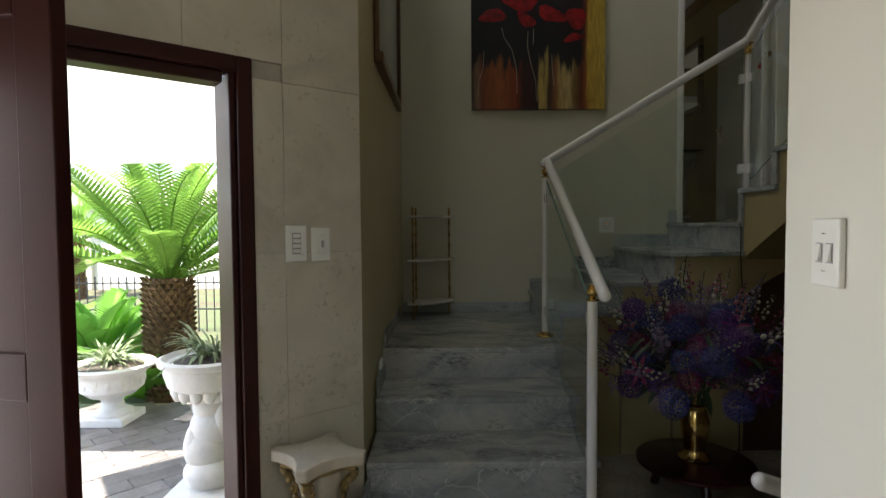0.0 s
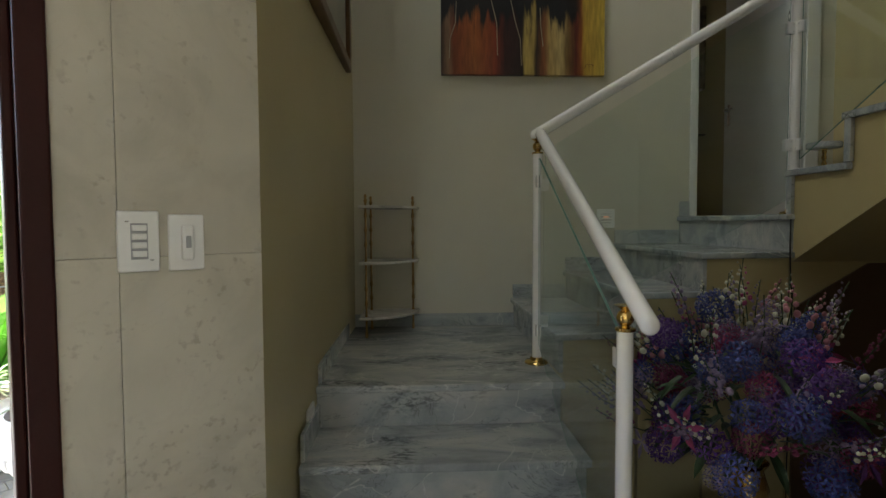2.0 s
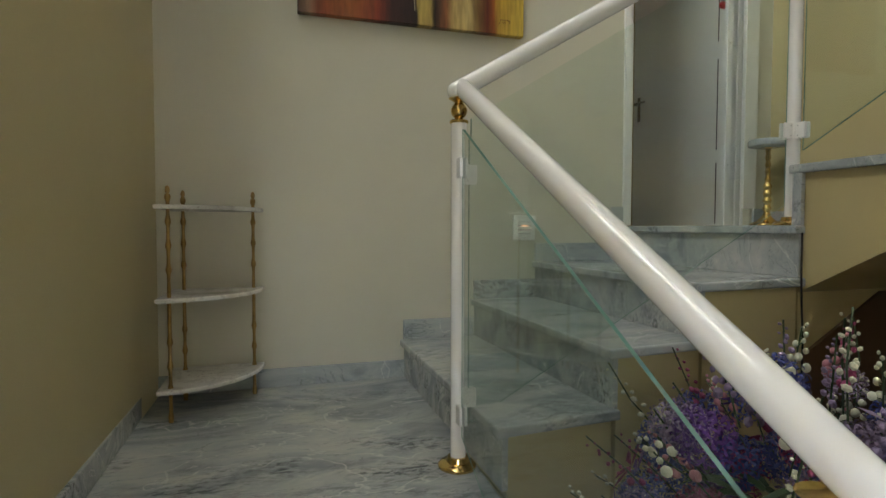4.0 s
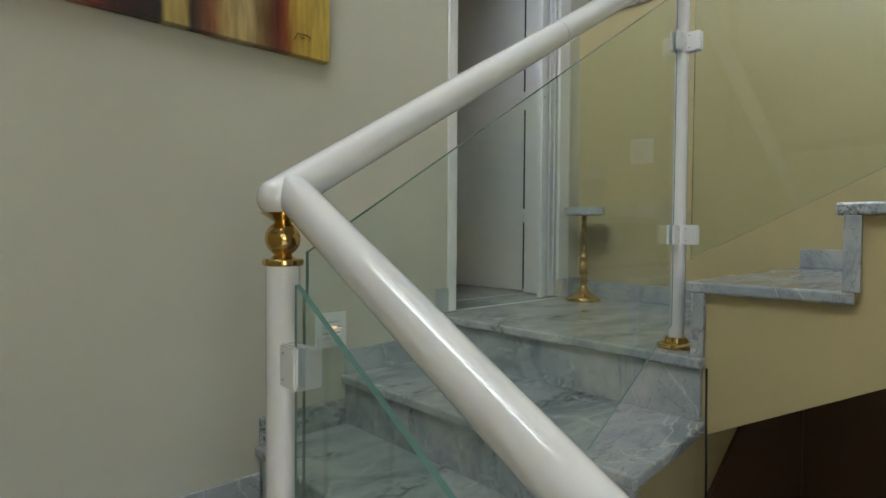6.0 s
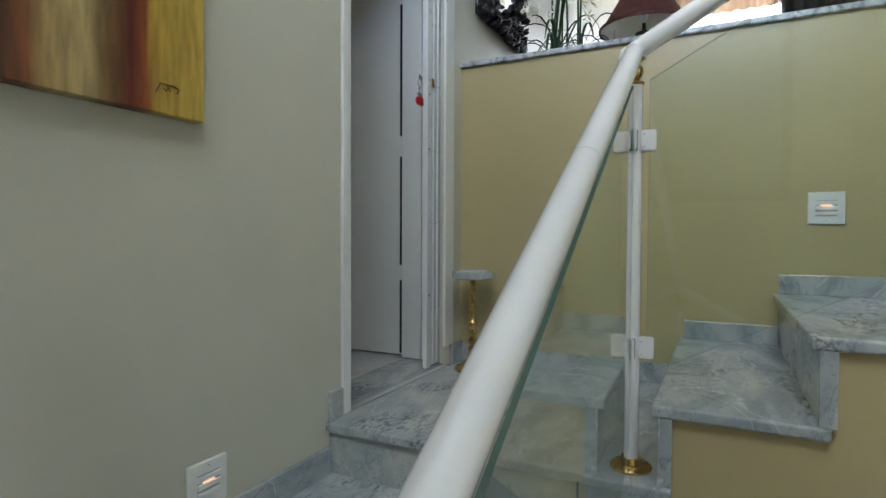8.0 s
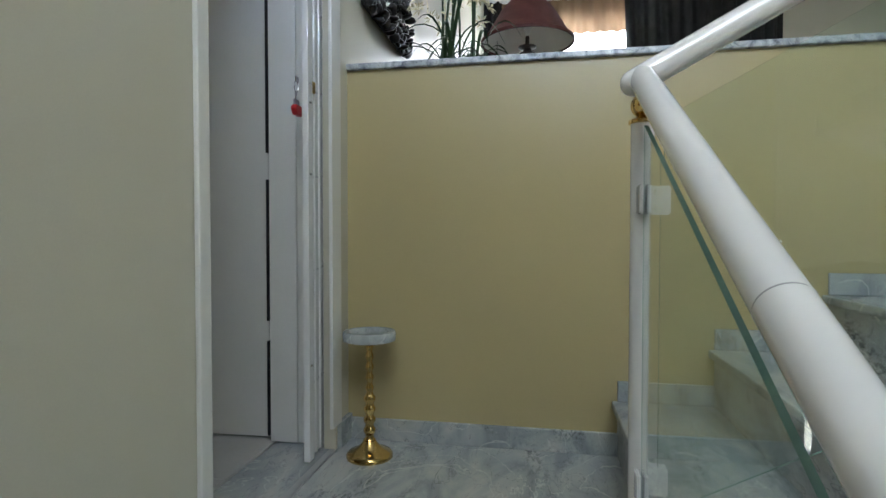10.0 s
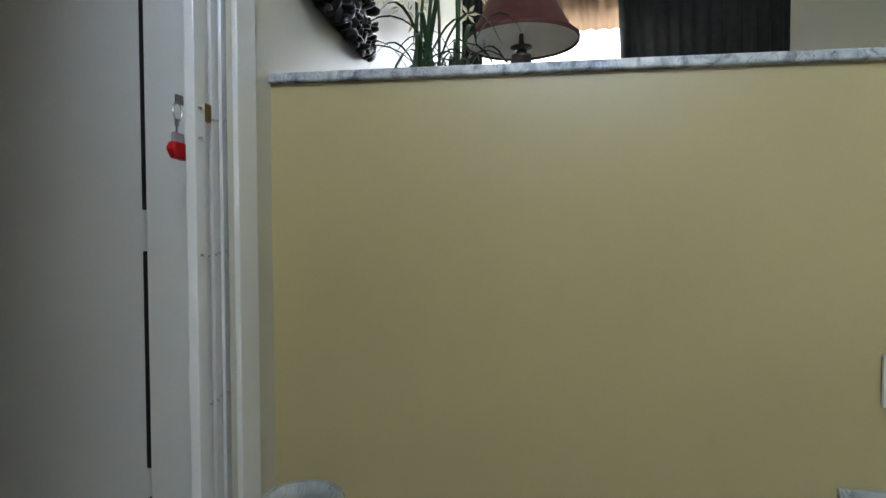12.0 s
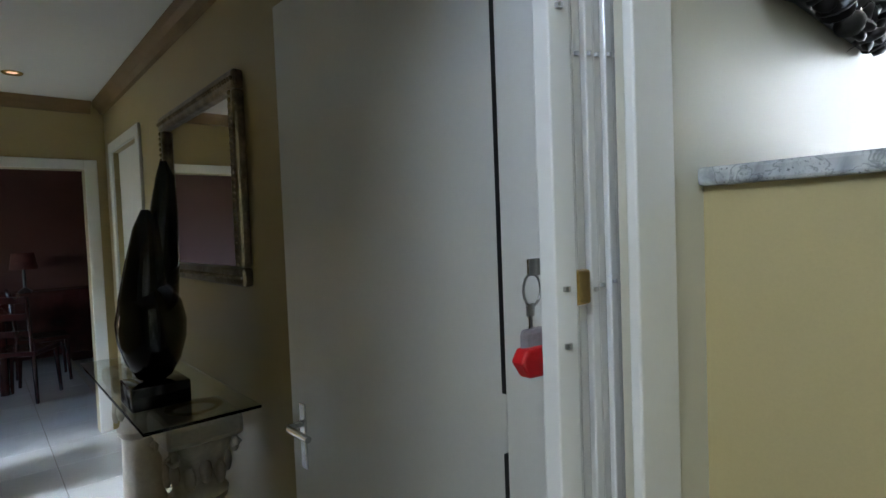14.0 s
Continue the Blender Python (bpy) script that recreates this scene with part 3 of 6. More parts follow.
# ---- more materials ----
MIRROR = material("mirror glass", (0.9, 0.9, 0.9), 0.02, metal=1.0, amount=0.0, bump=0.0)
BRONZE_FRAME = material("bronze brown frame", (0.16, 0.085, 0.035), 0.35, metal=0.4, noise_scale=9, amount=0.3, fine=80, bump=0.08)
SILVER_FRAME = material("antique silver-gold frame", (0.36, 0.29, 0.19), 0.32, metal=0.8, noise_scale=18, amount=0.5, fine=90, bump=0.2)
BLACK_WOOD = material("black carved wood", (0.014, 0.011, 0.010), 0.32, noise_scale=12, amount=0.4, fine=80, bump=0.1)
BLACK_STONE = material("polished black stone", (0.010, 0.009, 0.009), 0.10, noise_scale=6, amount=0.3, fine=60, bump=0.0)
PLASTER = material("cream plaster", (0.62, 0.56, 0.44), 0.6, noise_scale=9, amount=0.2, fine=60, bump=0.12)
GILT = material("worn gilding", (0.42, 0.30, 0.12), 0.4, metal=0.5, noise_scale=22, amount=0.5, fine=110, bump=0.2)
LEAF = material("dark green leaf", (0.035, 0.075, 0.022), 0.4, noise_scale=20, amount=0.4, fine=90, bump=0.05)
GRASSY = material("grey-green grass blade", (0.34, 0.42, 0.22), 0.5, noise_scale=20, amount=0.4, bump=0.03)
BARK = material("scaly brown trunk", (0.22, 0.13, 0.06), 0.9, noise_scale=18, amount=0.6, fine=60, bump=0.4)
URN = material("white cast stone", (0.80, 0.79, 0.75), 0.7, noise_scale=7, amount=0.12, fine=60, bump=0.15)
SOIL = material("dry grey soil", (0.16, 0.13, 0.10), 0.95, noise_scale=20, amount=0.5, fine=70, bump=0.5)
SLATE = material("grey slate paving", (0.30, 0.27, 0.26), 0.5, noise_scale=6, amount=0.35, fine=40, bump=0.15, random_amount=0.3)
GARDEN = material("garden soil and lawn", (0.09, 0.12, 0.04), 0.95, noise_scale=2, amount=0.5, second=(0.10, 0.075, 0.045), fine=20, bump=0.5)
CURTAIN = material("black velvet curtain", (0.012, 0.011, 0.011), 0.85, noise_scale=10, amount=0.3, fine=120, bump=0.1)
SHADE = material("dark red lampshade fabric", (0.10, 0.022, 0.015), 0.7, noise_scale=12, amount=0.3, fine=160, bump=0.15)
SHADE_IN = material("white lampshade lining", (0.80, 0.77, 0.70), 0.7, amount=0.05)
LAMP_BASE = material("brown fluted lamp base", (0.06, 0.045, 0.035), 0.5, noise_scale=16, amount=0.4, bump=0.1)
RED_PLASTIC = material("red key tag", (0.55, 0.015, 0.02), 0.35, amount=0.15, bump=0.0)
FELT = material("grey felt tag", (0.35, 0.33, 0.36), 0.9, amount=0.3, fine=200, bump=0.2)
RED_WALL = material("dark red-brown wall paint", (0.085, 0.034, 0.026), 0.6, noise_scale=1.5, amount=0.15)
SHINY_MAHOGANY = material("dark mahogany", (0.05, 0.014, 0.012), 0.18, noise_scale=5, amount=0.4, fine=60, bump=0.03)


def sheer(name, colour, through_share):
    """Thin cloth that lets light through."""
    m = bpy.data.materials.new(name)
    m.use_nodes = True
    n, l = m.node_tree.nodes, m.node_tree.links
    b = n["Principled BSDF"]
    b.inputs["Base Color"].default_value = (*colour, 1)
    b.inputs["Roughness"].default_value = 0.9
    t = n.new("ShaderNodeBsdfTranslucent")
    t.inputs["Color"].default_value = (*colour, 1)
    mix = n.new("ShaderNodeMixShader")
    mix.inputs[0].default_value = through_share
    l.new(b.outputs[0], mix.inputs[1])
    l.new(t.outputs[0], mix.inputs[2])
    l.new(mix.outputs[0], n["Material Output"].inputs[0])
    return m


VOILE = sheer("white voile", (0.92, 0.91, 0.88), 0.75)
BROWN_VOILE = sheer("brown voile valance", (0.20, 0.13, 0.08), 0.5)
FROND = sheer("fresh green frond", (0.20, 0.36, 0.06), 0.5)
FERN = sheer("bright green fern", (0.20, 0.42, 0.07), 0.5)
AWNING = sheer("white awning cloth", (0.93, 0.93, 0.92), 0.6)
SKY_GLOW = plain_glow("bright overcast daylight", (1.0, 1.0, 1.0), 0.3)

# ---- painting of poppies ----
PU0, PU1, PV0, PV1 = 0.234, 1.277, 2.30, 3.48


def painted_canvas():
    m = bpy.data.materials.new("oil paint on canvas")
    m.use_nodes = True
    n, l = m.node_tree.nodes, m.node_tree.links
    b = n["Principled BSDF"]
    b.inputs["Roughness"].default_value = 0.38
    geo = n.new("ShaderNodeNewGeometry")
    sep = n.new("ShaderNodeSeparateXYZ")
    l.new(geo.outputs["Position"], sep.inputs[0])

    def ranged(src, a, c):
        r = n.new("ShaderNodeMapRange")
        r.inputs["From Min"].default_value, r.inputs["From Max"].default_value = a, c
        l.new(src, r.inputs["Value"])
        return r.outputs["Result"]

    def math_node(op, a, c):
        q = n.new("ShaderNodeMath")
        q.operation = op
        for k, v in enumerate((a, c)):
            if isinstance(v, (int, float)):
                q.inputs[k].default_value = v
            else:
                l.new(v, q.inputs[k])
        return q.outputs[0]
    u, v = ranged(sep.outputs["X"], PU0, PU1), ranged(sep.outputs["Z"], PV0, PV1)
    mp = n.new("ShaderNodeMapping")
    mp.inputs["Scale"].default_value = (14, 1, 2.2)
    l.new(geo.outputs["Position"], mp.inputs["Vector"])
    drip = n.new("ShaderNodeTexNoise")
    drip.inputs["Scale"].default_value, drip.inputs["Detail"].default_value = 1.4, 4
    l.new(mp.outputs[0], drip.inputs["Vector"])
    wob = math_node("MULTIPLY", math_node("SUBTRACT", drip.outputs["Fac"], 0.5), 0.05)
    uu = math_node("ADD", u, wob)
    ramp = n.new("ShaderNodeValToRGB")
    stops = [(0.0, (0.05, 0.02, 0.012)), (0.04, (0.30, 0.17, 0.09)), (0.08, (0.22, 0.045, 0.012)), (0.20, (0.36, 0.11, 0.025)), (0.33, (0.24, 0.035, 0.012)),
             (0.38, (0.05, 0.012, 0.01)), (0.495, (0.018, 0.008, 0.008)), (0.51, (0.52, 0.38, 0.10)), (0.565, (0.46, 0.32, 0.09)), (0.585, (0.03, 0.018, 0.012)),
             (0.625, (0.26, 0.09, 0.03)), (0.66, (0.48, 0.33, 0.11)), (0.73, (0.56, 0.42, 0.17)), (0.77, (0.22, 0.13, 0.04)), (0.82, (0.13, 0.015, 0.01)), (0.855, (0.30, 0.08, 0.015)),
             (0.88, (0.56, 0.36, 0.05)), (1.0, (0.60, 0.42, 0.07))]
    e = ramp.color_ramp.elements
    e[0].position, e[0].color = stops[0][0], (*stops[0][1], 1)
    e[1].position, e[1].color = stops[-1][0], (*stops[-1][1], 1)
    for p, c in stops[1:-1]:
        e.new(p).color = (*c, 1)
    l.new(uu, ramp.inputs["Fac"])
    edge = math_node("ADD", v, math_node("MULTIPLY", math_node("SUBTRACT", drip.outputs["Fac"], 0.5), 0.55))
    dark = ranged(edge, 0.26, 0.33)
    right = ranged(uu, 0.87, 0.82)
    mask = math_node("MULTIPLY", dark, right)
    mix = n.new("ShaderNodeMix")
    mix.data_type = "RGBA"
    mix.inputs["B"].default_value = (0.008, 0.008, 0.010, 1)
    l.new(ramp.outputs["Color"], mix.inputs["A"])
    l.new(mask, mix.inputs["Factor"])
    brush = n.new("ShaderNodeTexNoise")
    brush.inputs["Scale"].default_value, brush.inputs["Detail"].default_value = 9, 6
    mp2 = n.new("ShaderNodeMapping")
    mp2.inputs["Scale"].default_value = (7, 1, 1)
    l.new(geo.outputs["Position"], mp2.inputs["Vector"])
    l.new(mp2.outputs[0], brush.inputs["Vector"])
    mul = n.new("ShaderNodeMix")
    mul.data_type, mul.blend_type = "RGBA", "MULTIPLY"
    mul.inputs["Factor"].default_value = 1.0
    l.new(mix.outputs["Result"], mul.inputs["A"])
    rr = n.new("ShaderNodeMapRange")
    rr.inputs["From Min"].default_value, rr.inputs["From Max"].default_value, rr.inputs["To Min"].default_value = 0.3, 0.65, 0.6
    l.new(brush.outputs["Fac"], rr.inputs["Value"])
    l.new(rr.outputs["Result"], mul.inputs["B"])
    l.new(mul.outputs["Result"], b.inputs["Base Color"])
    bp = n.new("ShaderNodeBump")
    bp.inputs["Strength"].default_value, bp.inputs["Distance"].default_value = 0.35, 0.004
    l.new(brush.outputs["Fac"], bp.inputs["Height"])
    l.new(bp.outputs["Normal"], b.inputs["Normal"])
    return m


POPPY = material("red oil paint", (0.42, 0.006, 0.010), 0.35, noise_scale=16, amount=0.7, fine=60, bump=0.3)
STEM_PAINT = material("pale scratched paint", (0.45, 0.38, 0.27), 0.5, amount=0.3)
INK = material("brown signature paint", (0.10, 0.03, 0.01), 0.5, amount=0.2, bump=0.0)
painting = thing("painting", "unframed canvas painting of red poppies over ochre and black bands", "painting", (0.75, YB - 0.02, PV0))
part("canvas", boxed((PU0, YB - 0.040, PV0), (PU1, YB - 0.003, PV1), 0.003), painted_canvas(), painting)
PY = YB - 0.0415
rnd = random.Random(5)
for cx, cz, w, h, tilt in ((0.40, 3.02, 0.21, 0.10, 0.1), (0.62, 3.12, 0.26, 0.13, -0.1), (0.66, 2.99, 0.16, 0.09, -0.6), (0.86, 3.03, 0.24, 0.11, -0.35), (1.05, 3.00, 0.17, 0.15, -0.9), (1.03, 2.85, 0.16, 0.06, 0.2), (0.80, 3.28, 0.30, 0.14, 0.2), (0.45, 3.26, 0.24, 0.13, -0.2), (1.08, 3.24, 0.2, 0.13, 0.3)):
    bm = bmesh.new()
    ring = []
    for k in range(26):
        a = 2 * math.pi * k / 26
        r = 1 + 0.13 * math.sin(3 * a + cx * 9) + rnd.uniform(-0.06, 0.06)
        x, z = w / 2 * r * math.cos(a), h / 2 * r * math.sin(a)
        ring.append(bm.verts.new((cx + x * math.cos(tilt) - z * math.sin(tilt), PY, cz + x * math.sin(tilt) + z * math.cos(tilt))))
    mid = bm.verts.new((cx, PY - 0.004, cz))
    for k in range(26):
        bm.faces.new((ring[k], ring[(k + 1) % 26], mid))
    part("poppy", bm, POPPY, painting, "red painted poppy")
for pts in (((0.47, 2.93), (0.49, 2.85), (0.55, 2.76), (0.585, 2.62), (0.59, 2.42)), ((0.675, 2.90), (0.67, 2.78), (0.70, 2.64), (0.735, 2.52), (0.742, 2.36)),
            ((0.86, 2.72), (0.865, 2.60), (0.88, 2.48)), ((0.33, 2.75), (0.325, 2.62), (0.29, 2.52), (0.285, 2.40)), ((0.72, 2.92), (0.715, 2.80))):
    part("painted_stem", tube(bmesh.new(), [(x, PY, z) for x, z in pts], 0.0022, 6), STEM_PAINT, painting)
bm = tube(bmesh.new(), [(1.147, PY, 2.345), (1.158, PY, 2.367), (1.192, PY, 2.368), (1.206, PY, 2.362), (1.200, PY, 2.352)], 0.0013, 5)
tube(bm, [(1.166, PY, 2.359), (1.173, PY, 2.352), (1.178, PY, 2.360), (1.184, PY, 2.353)], 0.0011, 5)
part("signature", bm, INK, painting)

# ---- mirror on the stair side wall ----


def side_x(y):
    return -0.361 + (y - 2.345) * 0.036 / 2.005


PRINT = material("dull grey-green print", (0.36, 0.36, 0.30), 0.35, noise_scale=2.5, amount=0.25, fine=30, bump=0.02)
mir = thing("framed_print", "tall dull print in a bronze-brown frame beside the stairs", "picture", (side_x(3.4), 3.4, 2.2))
MY0, MY1, MZ0, MZ1 = 2.85, 4.08, 2.238, 3.9
for a, b in (((MY0, MZ0), (MY1, MZ0 + 0.06)), ((MY0, MZ1 - 0.06), (MY1, MZ1)), ((MY0, MZ0 + 0.06), (MY0 + 0.06, MZ1 - 0.06)), ((MY1 - 0.06, MZ0 + 0.06), (MY1, MZ1 - 0.06))):
    part("frame_bar", boxed((side_x(a[0]) + 0.002, a[0], a[1]), (side_x(b[0]) + 0.03, b[0], b[1]), 0.008), BRONZE_FRAME, mir)
part("print", boxed((side_x(3.4) + 0.014, MY0 + 0.05, MZ0 + 0.05), (side_x(3.4) + 0.018, MY1 - 0.05, MZ1 - 0.05)), PRINT, mir, "dull grey-green print")

# ---- switches and step lights ----


def plate_at(name, label, centre, right, w, h, category, depth=0.011):
    """A bevelled wall plate: centre on the wall, right is the way to its right as one faces it. Returns the thing and a function from (u, v, d) to world."""
    right = Vector((*right, 0)).normalized()
    up = Vector((0, 0, 1))
    out = right.cross(up)
    m = Matrix((( right.x, out.x, 0, centre[0]), (right.y, out.y, 0, centre[1]), (0, 0, 1, centre[2]), (0, 0, 0, 1)))
    ob = new(name)
    ob.matrix_world = m
    tagged(ob, label, category)
    p = part("plate", boxed((-w / 2, 0.0, -h / 2), (w / 2, depth, h / 2), 0.004), PLASTIC, None)
    p.parent = ob
    return ob, p


def sub(name, bm, mat, parent, label=""):
    ob = new(name, mesh_of(name, bm, mat))
    ob.parent = parent
    if label:
        ob["label"] = label
    return ob


def step_light(centre, right, label):
    ob, p = plate_at("step_light", label, centre, right, 0.118, 0.122, "step light")
    ob["group"] = "step lights"
    for k, z in enumerate((0.02, 0.0, -0.02)):
        sub("louvre", boxed((-0.034, 0.011, z - 0.0065), (0.034, 0.018, z + 0.0065), 0.0015), PLASTIC, p)
    sub("slot_backing", boxed((-0.034, 0.0102, -0.03), (0.034, 0.0113, 0.03)), GREY_PLASTIC, p)
    sub("lamp_slot", boxed((-0.018, 0.0116, 0.0062), (0.018, 0.0126, 0.0140)), STEP_GLOW, p, "glowing orange lamp behind louvres")
    for z in (-0.048, 0.048):
        sub("screw", lathe(bmesh.new(), [(0, 0), (0.003, 0), (0.003, 0.002), (0, 0.002)], (0, 0.0125, z), 10), STEEL, p)
    lamp("step_lamp", "POINT", Matrix.Translation(ob.matrix_world @ Vector((0, 0.035, 0.0))), 0.00012, (1.0, 0.6, 0.32), soft=0.02)
    return ob


step_light((1.305, YB - 0.001, 1.39), (1, 0), "white louvred step light glowing on the cream wall")
step_light((XP - 0.001, 2.828, 2.136), (0, -1), "white louvred step light glowing on the ochre wall")
sp, p = plate_at("socket_plate", "plain white wall plate low beside the stair flight", (side_x(2.93) + 0.001, 2.93, 0.60), (0, 1), 0.118, 0.13, "wall plate")
sub("socket_face", boxed((-0.03, 0.0105, -0.03), (0.03, 0.014, 0.03), 0.002), PLASTIC, p)


def on_tiles(s, z):
    c = CORNER - ALONG * s - OUT * 0.0135
    return (c.x, c.y, z)


sw, p = plate_at("light_switch", "white wall plate with four grey push buttons on stone tiles", on_tiles(0.295, 1.325), ALONG, 0.088, 0.142, "light switch")
sub("button_recess", boxed((-0.017, 0.0105, -0.042), (0.019, 0.0115, 0.042)), GREY_PLASTIC, p)
for k in range(4):
    sub("push_button", boxed((-0.015, 0.011, 0.024 - 0.02 * k), (0.016, 0.017, 0.038 - 0.02 * k), 0.002), PLASTIC, p)
for x, z in ((-0.024, 0.045), (0.026, -0.045)):
    sub("screw", lathe(bmesh.new(), [(0, 0), (0.004, 0), (0.004, 0.002), (0, 0.002)], (x, 0.0125, z), 10), STEEL, p)
sw, p = plate_at("dimmer_switch", "white dimmer switch plate on beige stone tiles", on_tiles(0.19, 1.32), ALONG, 0.082, 0.136, "light switch")
sub("dimmer_body", boxed((-0.014, 0.011, -0.042), (0.014, 0.024, 0.042), 0.005), PLASTIC, p)
sub("dimmer_slider", boxed((-0.006, 0.0235, -0.013), (0.006, 0.027, 0.016), 0.0015), GREY_PLASTIC, p)
sw, p = plate_at("light_switch", "white two-rocker light switch on the off-white wall", (0.7495, 1.048, 1.333), (0, -1), 0.078, 0.132, "light switch", 0.014)
for x in (-0.014, 0.014):
    sub("rocker_recess", boxed((x - 0.0095, 0.0138, -0.0195), (x + 0.0095, 0.0148, 0.0195)), GREY_PLASTIC, p)
    sub("rocker", prism(bmesh.new(), [(0.0149, -0.017), (0.0235, -0.0165), (0.0172, 0.017), (0.0149, 0.017)], "x", x - 0.007, x + 0.007, 0.001), PLASTIC, p)
for z in (-0.036, 0.036):
    sub("screw", lathe(bmesh.new(), [(0, 0), (0.004, 0), (0.004, 0.002), (0, 0.002)], (0, 0.0155, z), 10), STEEL, p)

# ---- corner shelf ----
shelf = thing("corner_shelf", "three-tier corner shelf of white marble on turned brass posts", "shelf", (-0.2, 4.2, L1))
SX, SY, SR = -0.262, YB - 0.04, 0.35


def quarter(z, thick=0.016):
    bm = bmesh.new()
    pts = [(SX, SY)] + [(SX + SR * math.sin(a), SY - SR * math.cos(a)) for a in [math.pi / 2 * k / 14 for k in range(15)]]
    return prism(bm, pts, "z", z - thick, z, 0.004)


SHELF_MARBLE = stone("white veined marble", (0.80, 0.78, 0.73), (0.70, 0.68, 0.63), (0.48, 0.46, 0.42), 5, 0.2, vein=(0.3, 0.28, 0.25), vein_amount=0.4)
for z in (0.822, 1.142, 1.468):
    part("shelf_board", quarter(z), SHELF_MARBLE, shelf, "quarter-round marble board")
for px, py in ((SX + 0.05, SY - 0.05), (SX + 0.31, SY - 0.04), (SX + 0.04, SY - 0.31)):
    prof = [(0, 0), (0.010, 0), (0.012, 0.02), (0.008, 0.04)]
    z = 0.05
    while z < 0.77:
        prof += [(0.0085, z), (0.0075, z + 0.025), (0.0085, z + 0.05), (0.0125, z + 0.058), (0.0135, z + 0.066), (0.0115, z + 0.074)] if int(z * 100) % 3 else [(0.009, z), (0.0085, z + 0.07)]
        z += 0.085
    prof += [(0.009, 0.785), (0.013, 0.79), (0.013, 0.80), (0.007, 0.806), (0.011, 0.818), (0.009, 0.83), (0, 0.836)]
    part("brass_post", lathe(bmesh.new(), [(r * 0.78, h) for r, h in prof], (px, py, L1), 14), AGED_BRASS, shelf, "turned brass post", smooth=50)

# ---- smoking stand on the upper landing ----
stand = thing("ashtray_stand", "brass pedestal stand with a round grey marble dish", "stand", (2.668, 4.205, L2))
part("foot", lathe(bmesh.new(), [(0, 0), (0.085, 0), (0.085, 0.01), (0.078, 0.018), (0.06, 0.024), (0.045, 0.034), (0.032, 0.045), (0.022, 0.06), (0, 0.06)], (2.668, 4.205, L2), 36), BRASS, stand, smooth=45)
prof = [(0.016, 0.055)]
for k in range(18):
    z = 0.06 + k * 0.0195
    fat = 0.022 if k < 9 else 0.015
    prof += [(fat * (0.72 if k % 2 else 1.0), z + 0.004), (fat * (1.0 if k % 2 else 0.7), z + 0.013)]
prof += [(0.012, 0.415), (0.02, 0.423), (0, 0.425)]
part("stem", lathe(bmesh.new(), prof, (2.668, 4.205, L2), 20), BRASS, stand, "ornate turned brass stem", smooth=60)
part("dish", lathe(bmesh.new(), [(0, 0.424), (0.078, 0.424), (0.096, 0.430), (0.098, 0.455), (0.094, 0.463), (0.080, 0.463), (0.072, 0.452), (0.05, 0.446), (0, 0.446)], (2.668, 4.205, L2), 40), MARBLE, stand, "grey marble dish", smooth=40)

# ---- doorway on the landing ----
door_frame = tagged(new("door_1"), "white painted doorway on the landing with an open door", "doorway", kind="structure")
for a, b in (((1.86, YB - 0.016, L2 + 0.004), (1.90, YB - 0.002, L2 + 2.1)), ((1.902, YB - 0.01, L2 + 0.004), (1.912, YB + 0.24, L2 + 2.06)), ((2.638, YB - 0.016, L2 + 0.10), (2.728, YB - 0.002, L2 + 2.1)),
             ((1.86, YB - 0.016, L2 + 2.1), (2.728, YB - 0.002, L2 + 2.17)), ((2.742, YB, L2 + 0.002), (2.75, YB + 0.14, L2 + 2.06)), ((2.732, YB + 0.17, L2 + 0.002), (2.765, YB + 0.282, L2 + 2.06)), ((2.738, YB + 0.14, L2 + 0.002), (2.76, YB + 0.168, L2 + 2.06)), ((1.912, YB + 0.17, L2 + 2.0), (2.70, YB + 0.27, L2 + 2.06))):
    part("casing", boxed(a, b, 0.003), WHITE_DOOR, door_frame)
part("jamb_plaster", boxed((2.70, YB - 0.001, L2 + 0.002), (2.748, YB + 0.045, L2 + 2.06)), CREAM, door_frame, "cream plaster jamb")
part("threshold", boxed((1.9, YB + 0.03, L2 - 0.06), (2.75, YB + 0.26, L2 - 0.003)), MARBLE, door_frame, "dark grey marble threshold")
part("track", boxed((1.9, YB + 0.002, L2 - 0.06), (2.75, YB + 0.028, L2 - 0.001)), GREY_PLASTIC, door_frame, "metal gate track")
leaf = tagged(new("door_leaf"), "open white painted door with a lever handle", "door")
leaf.matrix_world = pose(2.803, YB + 0.302, L2 + 0.008, 0, 0, 92.5)
part("panel", boxed((0.0, -0.0, 0.0), (0.80, 0.04, 2.03), 0.002), WHITE_DOOR, None).parent = leaf
for z in (0.36, 1.03, 1.75):
    sub("hinge", boxed((-0.022, 0.01, z), (0.004, 0.038, z + 0.11), 0.002), WHITE_METAL, leaf)
handle = sub("handle_plate", boxed((0.72, 0.04, 0.77), (0.75, 0.046, 0.95), 0.003), STEEL, leaf, "brushed steel handle plate")
bm = tube(bmesh.new(), [(0.735, 0.045, 0.895), (0.735, 0.085, 0.895), (0.72, 0.092, 0.895), (0.62, 0.092, 0.893)], 0.009, 12)
sub("lever", bm, STEEL, handle)

# black strips stand in for the shade in the hinge gap, broken at the hinges
for z0, z1 in ((0.02, 0.395), (0.475, 1.03), (1.135, 1.80), (1.90, 2.02)):
    part("gap_shade", boxed((2.742, YB + 0.283, L2 + z0), (2.80, YB + 0.300, L2 + z1)), BLACK, door_frame, "black strip for the dark gap between door and frame")

